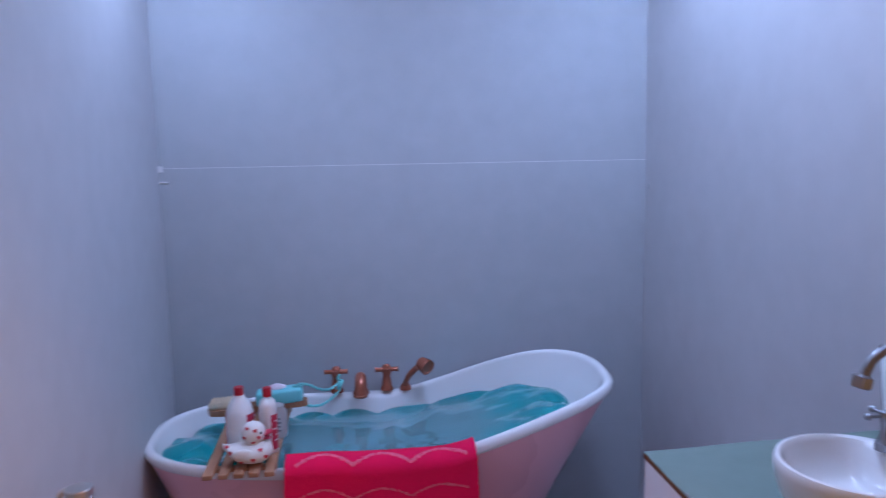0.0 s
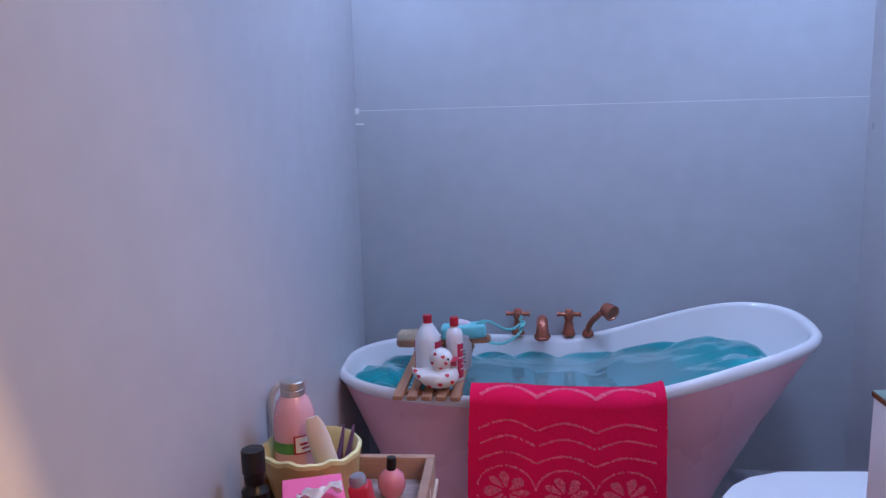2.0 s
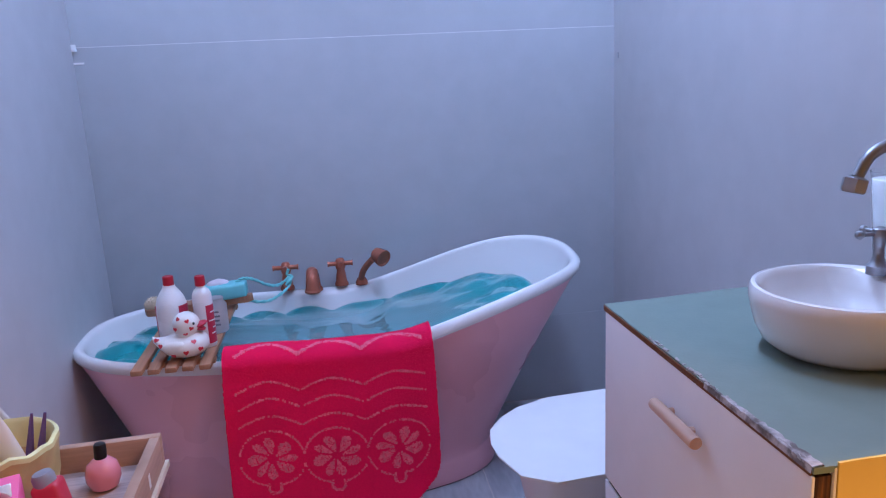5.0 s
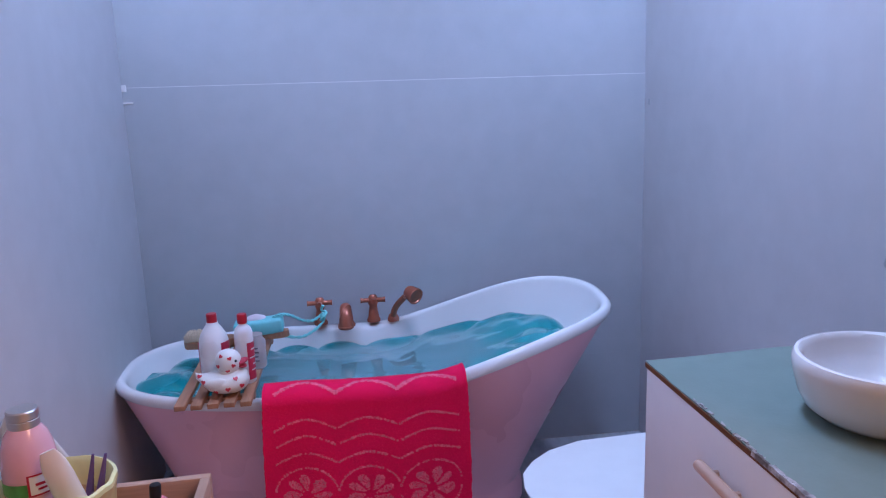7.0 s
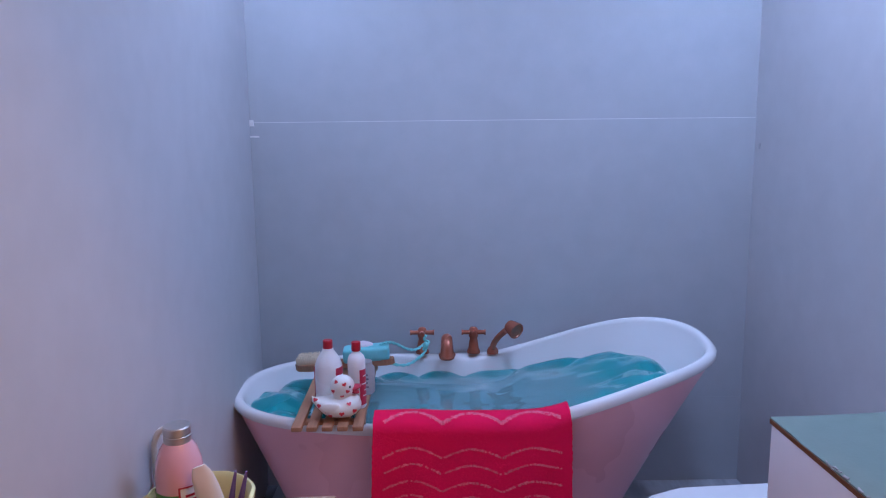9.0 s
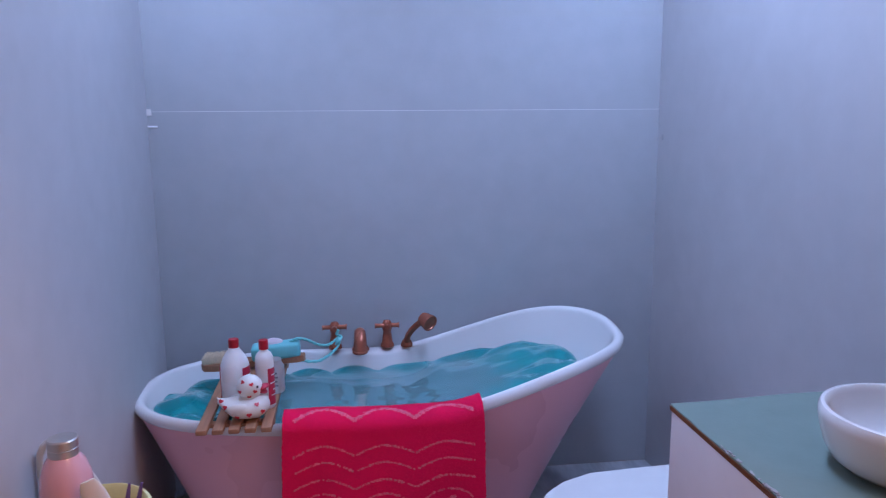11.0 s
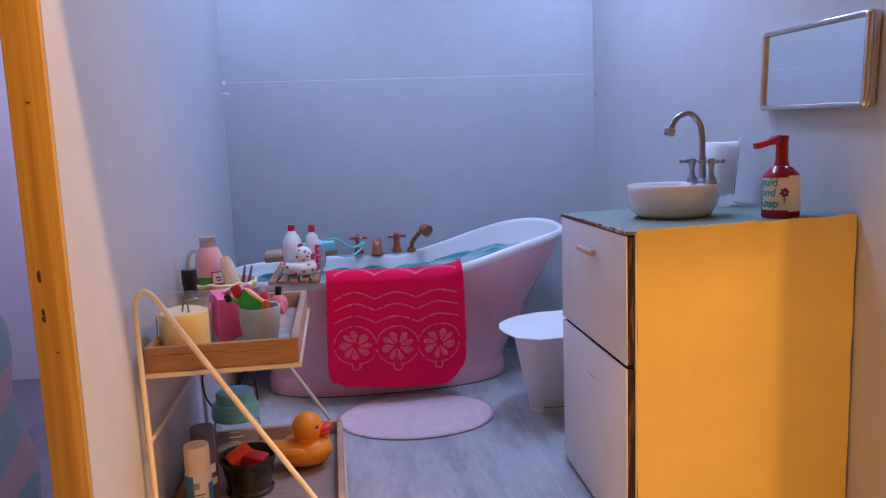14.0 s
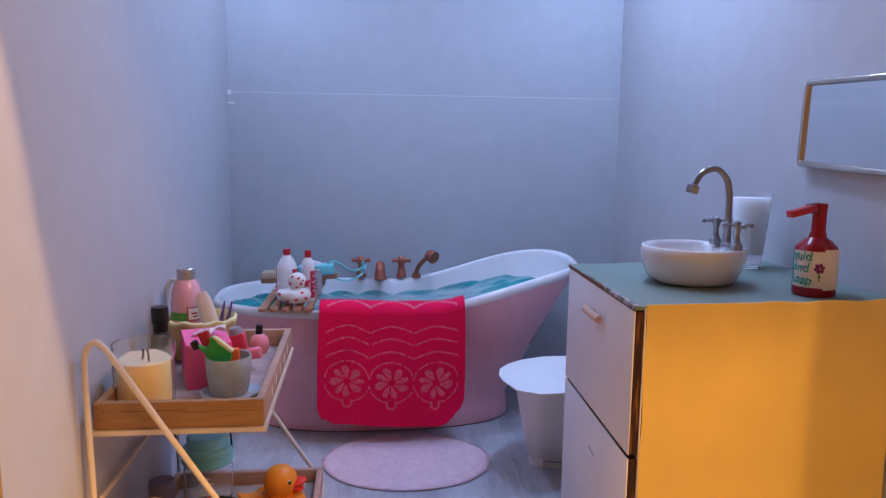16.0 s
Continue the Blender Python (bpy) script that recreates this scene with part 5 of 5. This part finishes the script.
bw = thing("clay_basket", (-0.1635, 0.5715, UZ), "hand-pinched pale yellow clay pot holding toiletries", "pot")
lp = []
for r, z, in_ in ((0.030, 0, 0), (0.034, 0.002, 0), (0.038, 0.018, 0), (0.0405, 0.035, 0), (0.0425, 0.0430, 0), (0.0425, 0.0465, 1), (0.0400, 0.0475, 1), (0.0375, 0.0440, 1), (0.0355, 0.026, 0), (0.031, 0.006, 0), (0.004, 0.005, 0)):
    lp.append([((1.0 * r + 0.0018 * noise.noise(Vector((math.cos(a) * 2.5, math.sin(a) * 2.5, z * 30)))) * math.cos(a), 0.94 * (r + 0.0018 * noise.noise(Vector((math.cos(a) * 2.5, math.sin(a) * 2.5, z * 30)))) * math.sin(a),
                z + 0.0035 * noise.noise(Vector((math.cos(a) * 3, math.sin(a) * 3, 4))) * (1 if z > 0.0400 else 0)) for a in (2 * math.pi * i / 48 for i in range(48))])
part("body", rings(lp[:5] + lp[8:]), M["clay_ochre"], bw)
part("rim", rings(lp[4:9], False, False), M["clay_yellow"], bw, "pinched uneven rim")
pk = thing("pink_lotion_bottle", (-0.1785, 0.5740, UZ + 0.0062), "pink bottle with silver cap standing in the clay pot", "bottle")
part("body", lathe([(0.016, 0), (0.0176, 0.002), (0.0180, 0.046), (0.0180, 0.058), (0.0167, 0.069), (0.0138, 0.078), (0.0105, 0.083), (0.0095, 0.085)], 32), M["pinkbottle"], pk)
part("green_band", wrap(-180, 180, 0.038, 0.0475, 0.0183, 32), M["leafgreen"], pk, "green leafy band")
lab2 = part("label", wrap(-75, -20, 0.038, 0.054, 0.0187), M["label"], pk, "small red-framed label")
for a0, a1, z0, z1 in ((-75, -20, 0.038, 0.0393), (-75, -20, 0.0527, 0.054), (-75, -70.5, 0.038, 0.054), (-24.5, -20, 0.038, 0.054), (-60, -38, 0.0455, 0.0475), (-56, -34, 0.042, 0.0437)):
    part("red_bar", wrap(a0, a1, z0, z1, 0.0190, 8), M["redcap"], lab2)
part("cap", lathe([(0.0098, 0.0835), (0.0104, 0.0842), (0.0104, 0.089), (0.0098, 0.0895), (0.0104, 0.0902), (0.0104, 0.0955), (0.0096, 0.0965), (0.001, 0.0968)], 28), M["silver"], pk, "ribbed silver cap")
tu = thing("cream_tube", (-0.1445, 0.566, UZ + 0.008), "cream squeeze tube leaning in the clay pot", "tube")
lp = []
for z, rx, ry in ((0, 0.0085, 0.0072), (0.002, 0.0092, 0.0076), (0.03, 0.0094, 0.0068), (0.052, 0.0090, 0.0048), (0.062, 0.0080, 0.0030), (0.068, 0.0064, 0.0016), (0.072, 0.0046, 0.0010)):
    lp.append([(rx * math.cos(a), ry * math.sin(a), z) for a in (2 * math.pi * i / 24 for i in range(24))])
part("body", moved(rings(lp), pose(0.002, 0, 0.0012, 6, -14, 20)), M["tubewhite"], tu)
for k in range(3):
    part("print_bar", moved(box(-0.004, 0.004, -0.0003, 0.0003, 0.030 + 0.004 * k, 0.0315 + 0.004 * k, 0.0001, 1), pose(0.002, -0.0079, 0.0012, 0, -14, 20)), M["greycap"], tu)
for k, (x, a) in enumerate(((-0.1470, 12), (-0.1415, 15))):
    tz = thing("tweezers", (x, 0.571, UZ + 0.008), "slim purple metal tweezers standing in the clay pot", "tweezers", 20, group="tweezers in the pot")
    part("arm", moved(tube([(0, 0, 0), (0.0006, 0, 0.03), (0, 0, 0.057)], 0.002, 8, [0.0014, 0.0028, 0.0010]), pose(0, 0, 0, 0, a, 0)), M["purple"], tz)

tx = thing("tissue_box", (-0.1350, 0.4850, UZ), "hot pink card tissue box with a white tissue", "tissue box", 20)
part("carton", wobble(box(-0.0225, 0.0225, -0.034, 0.034, 0, 0.0445, 0.0012), 0.0012, 30), M["hotpink"], tx)
part("lid_sheet", wobble(box(-0.0222, 0.0222, -0.0337, 0.0337, 0.0448, 0.0458, 0.0004, 1), 0.0008, 30), M["hotpink_top"], tx, "bright pink top sheet")
bm = bmesh.new()
gv = [[bm.verts.new((-0.012 + 0.032 * i / 12, -0.006 + 0.010 * j / 5 + 0.003 * math.sin(i * 0.9), 0.0482 + 0.0025 * math.sin(i * 0.8 + j) + 0.003 * noise.noise(Vector((i * 0.5, j * 0.8, 2))) + 0.0005 * i)) for i in range(13)] for j in range(6)]
for j in range(5):
    for i in range(12):
        bm.faces.new((gv[j][i], gv[j][i + 1], gv[j + 1][i + 1], gv[j + 1][i]))
tis = part("tissue", bm, M["tissue"], tx, "crumpled white tissue")
tis.modifiers.new("thick", "SOLIDIFY").thickness = 0.0006
part("red_dot", wobble(ball(-0.009, 0.004, 0.0465, 0.003, 0.0025, 0.0018, 12), 0.0004, 300), M["inhaler"], tx)

ih = thing("toy_inhaler", (-0.1050, 0.5240, UZ), "red toy inhaler with grey canister on the tray", "inhaler", 0)
bod = moved(box(-0.0085, 0.0085, -0.0075, 0.0075, 0, 0.038, 0.003, 3), pose(0, 0, 0.001, 0, -10, 0))
part("body", bod, M["inhaler"], ih)
part("mouthpiece", moved(lathe([(0.0062, 0), (0.0066, 0.001), (0.0066, 0.016), (0.0058, 0.017)], 20, squash=(1, 0.85)), pose(0.004, -0.003, 0.015, 0, 78, -12)), M["coral"], ih, "coral mouthpiece")
part("canister", moved(lathe([(0.0068, 0), (0.0068, 0.006), (0.0055, 0.0085), (0.001, 0.009)], 20), pose(-0.0069, 0, 0.0365, 0, -10, 0)), M["greycap"], ih, "grey canister top")

np_ = thing("nail_polish", (-0.0980, 0.5790, UZ), "round pink nail polish bottle with black cap", "nail polish")
part("bottle", lathe([(0.006, 0), (0.0095, 0.002), (0.0118, 0.008), (0.0118, 0.013), (0.0100, 0.019), (0.006, 0.0225), (0.0045, 0.0235)], 28), M["polish"], np_)
part("cap", moved(lathe([(0.0038, 0), (0.0042, 0.0005), (0.0042, 0.010), (0.0036, 0.011), (0.001, 0.0112)], 18), pose(0, 0, 0.0232, 0, 4, 0)), M["black"], np_, "black cap")

ds = thing("saucer", (-0.0985, 0.4330, UZ), "small grey-blue glazed saucer on the tray", "saucer")
part("dish", lathe([(0.022, 0), (0.0275, 0.002), (0.0290, 0.0045), (0.0278, 0.0050), (0.022, 0.0030), (0.002, 0.0026)], 36), M["clay_blue"], ds)
ps = thing("clay_cup", (-0.0995, 0.4320, UZ + 0.0032), "grey-blue pinched clay cup holding hair clips", "cup")
part("body", wobble(lathe([(0.0165, 0), (0.0182, 0.002), (0.0205, 0.019), (0.0220, 0.0360), (0.0214, 0.0375), (0.0200, 0.0368), (0.0180, 0.015), (0.0150, 0.004), (0.002, 0.0035)], 36), 0.0010, 60), M["clay_blue"], ps)
CLZ = UZ + 0.0072
gc = thing("hair_clip", (-0.095, 0.4280, CLZ), "green toy alligator clip leaning in the clay cup", "hair clip")
jaw = [(-0.0176, 0.0103), (-0.0121, 0.0077), (-0.0084, 0.0088), (-0.0055, 0.0143), (-0.0066, 0.0176), (-0.0033, 0.0187), (0.0022, 0.0121), (0.0143, 0.0033), (0.0110, -0.0140), (-0.0020, -0.0300), (-0.0060, -0.0290), (-0.0088, -0.0007), (-0.0154, 0.0066)]
edge_strip = [(-0.0033, 0.0189), (0.0004, 0.0176), (0.0158, 0.0046), (0.0145, 0.0030), (0.0022, 0.0123)]
part("jaw", moved(rings([[(x * f, y, z * f) for x, z in jaw] for y, f in ((-0.0034, 0.95), (-0.0026, 1.0), (0.0026, 1.0), (0.0034, 0.95))]), pose(-0.0142, 0, 0.0345)), M["clipgreen"], gc, "open forked green jaw")
part("pale_edge", moved(rings([[(x, y, z) for x, z in edge_strip] for y in (-0.0032, 0.0032)]), pose(-0.0142, 0, 0.0345)), M["lemon"], gc, "pale yellow edge")
rc = thing("hair_clip", (-0.107, 0.4370, CLZ), "red and black toy clip leaning in the clay cup", "hair clip")
rc.scale = (1.15, 1.15, 1.15)
part("bar", moved(box(-0.0045, 0.0045, -0.003, 0.003, 0, 0.052, 0.0016), pose(0.004, 0, 0, 0, -22, 0)), M["clipred"], rc)
part("black_tip", moved(box(-0.0046, 0.0010, -0.0034, 0.0034, 0.038, 0.046, 0.0014), pose(-0.0015, -0.001, 0, 0, -26, 0)), M["black"], rc, "black tip")
oc = thing("orange_clip", (-0.099, 0.4420, CLZ), "orange clay piece standing in the clay cup", "clay piece")
part("piece", wobble(moved(box(-0.006, 0.006, -0.003, 0.003, 0, 0.038, 0.002), pose(0, 0, 0, 0, 4, 0)), 0.0012, 90), M["orange"], oc)

# lower tray
mj = thing("mason_jar", (-0.1600, 0.5720, LZ), "glass jar with teal lid and black wire handle", "jar")
mj.scale = (1.07, 1.07, 1.02)
part("glass_body", lathe([(0.022, 0), (0.0255, 0.002), (0.0265, 0.008), (0.0265, 0.040), (0.0245, 0.047), (0.0235, 0.050), (0.0225, 0.050), (0.0250, 0.040), (0.0250, 0.008), (0.020, 0.004), (0.002, 0.0035)], 36), M["clear"], mj).visible_shadow = False
lidp = part("lid", lathe([(0.0265, 0.047), (0.0275, 0.048), (0.0270, 0.057), (0.0278, 0.059), (0.0278, 0.064), (0.0262, 0.067), (0.0225, 0.068), (0.0220, 0.071), (0.0222, 0.078), (0.0205, 0.0805), (0.002, 0.081)], 36), M["jarlid"], mj, "dull teal two-step lid")
for k in range(3):
    part("lid_rib", moved(lathe([(0.0272, 0), (0.0284, 0.0009), (0.0272, 0.0018)], 36, False, False), pose(0, 0, 0.0492 + 0.0026 * k)), M["jarlid"], lidp)
part("wire_handle", tube(smooth_path([(-0.026, -0.006, 0.064), (-0.033, -0.006, 0.080), (-0.034, -0.004, 0.105), (-0.020, 0.0, 0.128), (0.0, 0.002, 0.134), (0.016, 0.002, 0.120), (0.024, 0.0, 0.095), (0.0265, 0.0, 0.064)], 6), 0.0011, 8), M["black"], mj, "thin black wire handle")
for k, (x, w, z) in enumerate(((-0.004, 0.012, 0.036), (-0.002, 0.016, 0.030), (0.001, 0.010, 0.024), (0.0, 0.014, 0.018))):
    part("print_bar", moved(wrap(-100, -100 + w * 2200, z, z + 0.002, 0.0268, 8), pose(0, 0, 0)), M["paper"], mj)
pt = thing("dark_pot", (-0.1285, 0.4615, LZ), "dark brown glazed clay pot holding red soap pieces", "pot")
part("body", lathe([(0.022, 0), (0.0265, 0.001), (0.0270, 0.0035), (0.0240, 0.006), (0.0255, 0.014), (0.0295, 0.036), (0.0325, 0.0405), (0.0332, 0.043), (0.0315, 0.0435), (0.0275, 0.037), (0.0235, 0.012), (0.002, 0.009)], 40), M["potdark"], pt)
for k, (x, y, z, rx, ry, rz, s) in enumerate(((-0.008, 0.000, 0.042, 18, -24, 30, 1.0), (0.010, -0.008, 0.039, 4, 10, -18, 0.85))):
    sb = thing("soap_piece", (-0.1285 + x, 0.4615 + y, LZ + z - 0.011), "red-orange soap piece in the dark pot", "soap", group="soap pieces in the pot")
    part("bar", wobble(moved(box(-0.0135 * s, 0.0135 * s, -0.009, 0.009, -0.006, 0.0095, 0.0015), pose(0, 0, 0.008, rx, ry, rz)), 0.0008, 70, k), M["soapbar"] if k == 0 else M["redcap"], sb)
build_duck("rubber_duck", (-0.0740, 0.5150, LZ), 0, 0.078, M["duckyellow"], M["bill"], "orange-yellow rubber duck with red bill on the trolley")


def can(at, r, h, caph, body_mat, cap_mat, label):
    c = thing("spray_can", at, label, "spray can", group="spray cans on the trolley")
    part("body", lathe([(r * 0.94, 0), (r, 0.001), (r, h - 0.003), (r * 0.9, h)], 28), body_mat, c)
    part("cap", lathe([(r * 0.93, h - 0.001), (r * 0.96, h), (r * 0.96, h + caph - 0.0015), (r * 0.90, h + caph), (0.001, h + caph)], 28), cap_mat, c, "domed plastic cap")
    return c


c1 = can((-0.1710, 0.4080, LZ), 0.0135, 0.053, 0.027, M["canwhite"], M["cancap"], "slim spray can with cream cap and blue-white print")
part("blue_panel", wrap(-160, -98, 0.002, 0.050, 0.0138), M["canblue"], c1, "blue printed panel")
part("blue_panel", wrap(-34, 40, 0.002, 0.040, 0.0138), M["canblue"], c1)
for k, (a0, a1, z0, z1, mm) in enumerate(((-100, -74, 0.036, 0.043, "greycap"), (-96, -52, 0.029, 0.0305, "canviolet"), (-92, -60, 0.025, 0.027, "canviolet"), (-98, -50, 0.018, 0.021, "redlabel"), (-98, -62, 0.013, 0.0142, "canblue"), (-98, -70, 0.009, 0.010, "canblue"))):
    part("print_bar", wrap(a0, a1, z0, z1, 0.0140, 8), M[mm], c1)
c2 = can((-0.1735, 0.4480, LZ), 0.0135, 0.060, 0.024, M["canviolet"], M["canviolet"], "slim spray can with violet-grey cap")
for a0, a1, z0, z1 in ((-70, -20, 0.034, 0.044), (-60, -15, 0.020, 0.028)):
    part("print_bar", wrap(a0, a1, z0, z1, 0.0138, 8), M["paper"], c2)

# ---- bedroom beside ----
ac = thing("armchair", (-0.560, 0.335, 0), "armchair under a teal, pink and white chevron cover", "armchair")
bm = bmesh.new()
bmesh.ops.create_cube(bm, size=1)
bmesh.ops.subdivide_edges(bm, edges=bm.edges[:], cuts=27, use_grid_fill=True)
for v in bm.verts:
    x, y, z = v.co * 2
    # plump and rounded above, straighter below, drawn in a little half-way up
    n = 7.5 if z > 0 else 7.5 + 9 * smoothstep(-z, 0, 0.5)
    k = max(abs(x), abs(y), abs(z)) / (abs(x) ** n + abs(y) ** n + abs(z) ** n) ** (1 / n)
    flare = 1.0 + 0.02 * smoothstep(-z, 0.05, 0.5) + 0.02 * smoothstep(z, 0.1, 0.5)
    v.co = Vector((x * k * 0.190 * flare, y * k * 0.165 * flare, 0.141 + z * k * 0.130))
    v.co += 0.005 * noise.noise_vector(v.co * 10) + 0.0035 * noise.noise_vector(v.co * 26)
    v.co.z = max(v.co.z, 0.016)
part("cover", bm, M["fabric"], ac, "rumpled chevron fabric cover")
for x in (-0.12, 0.12):
    for y in (-0.13, 0.13):
        part("foot", moved(lathe([(0.008, 0), (0.010, 0.018)], 14), pose(x, y, 0)), M["wood"], ac)
hg = thing("wall_hanging", (-0.727, BACK - 0.003, 0.46), "dark teal cloth hanging on the bedroom wall", "wall hanging")
part("cloth", wobble(box(-0.045, 0.045, -0.006, 0.0, -0.045, 0.045, 0.002), 0.003, 60), M["tealdark"], hg)
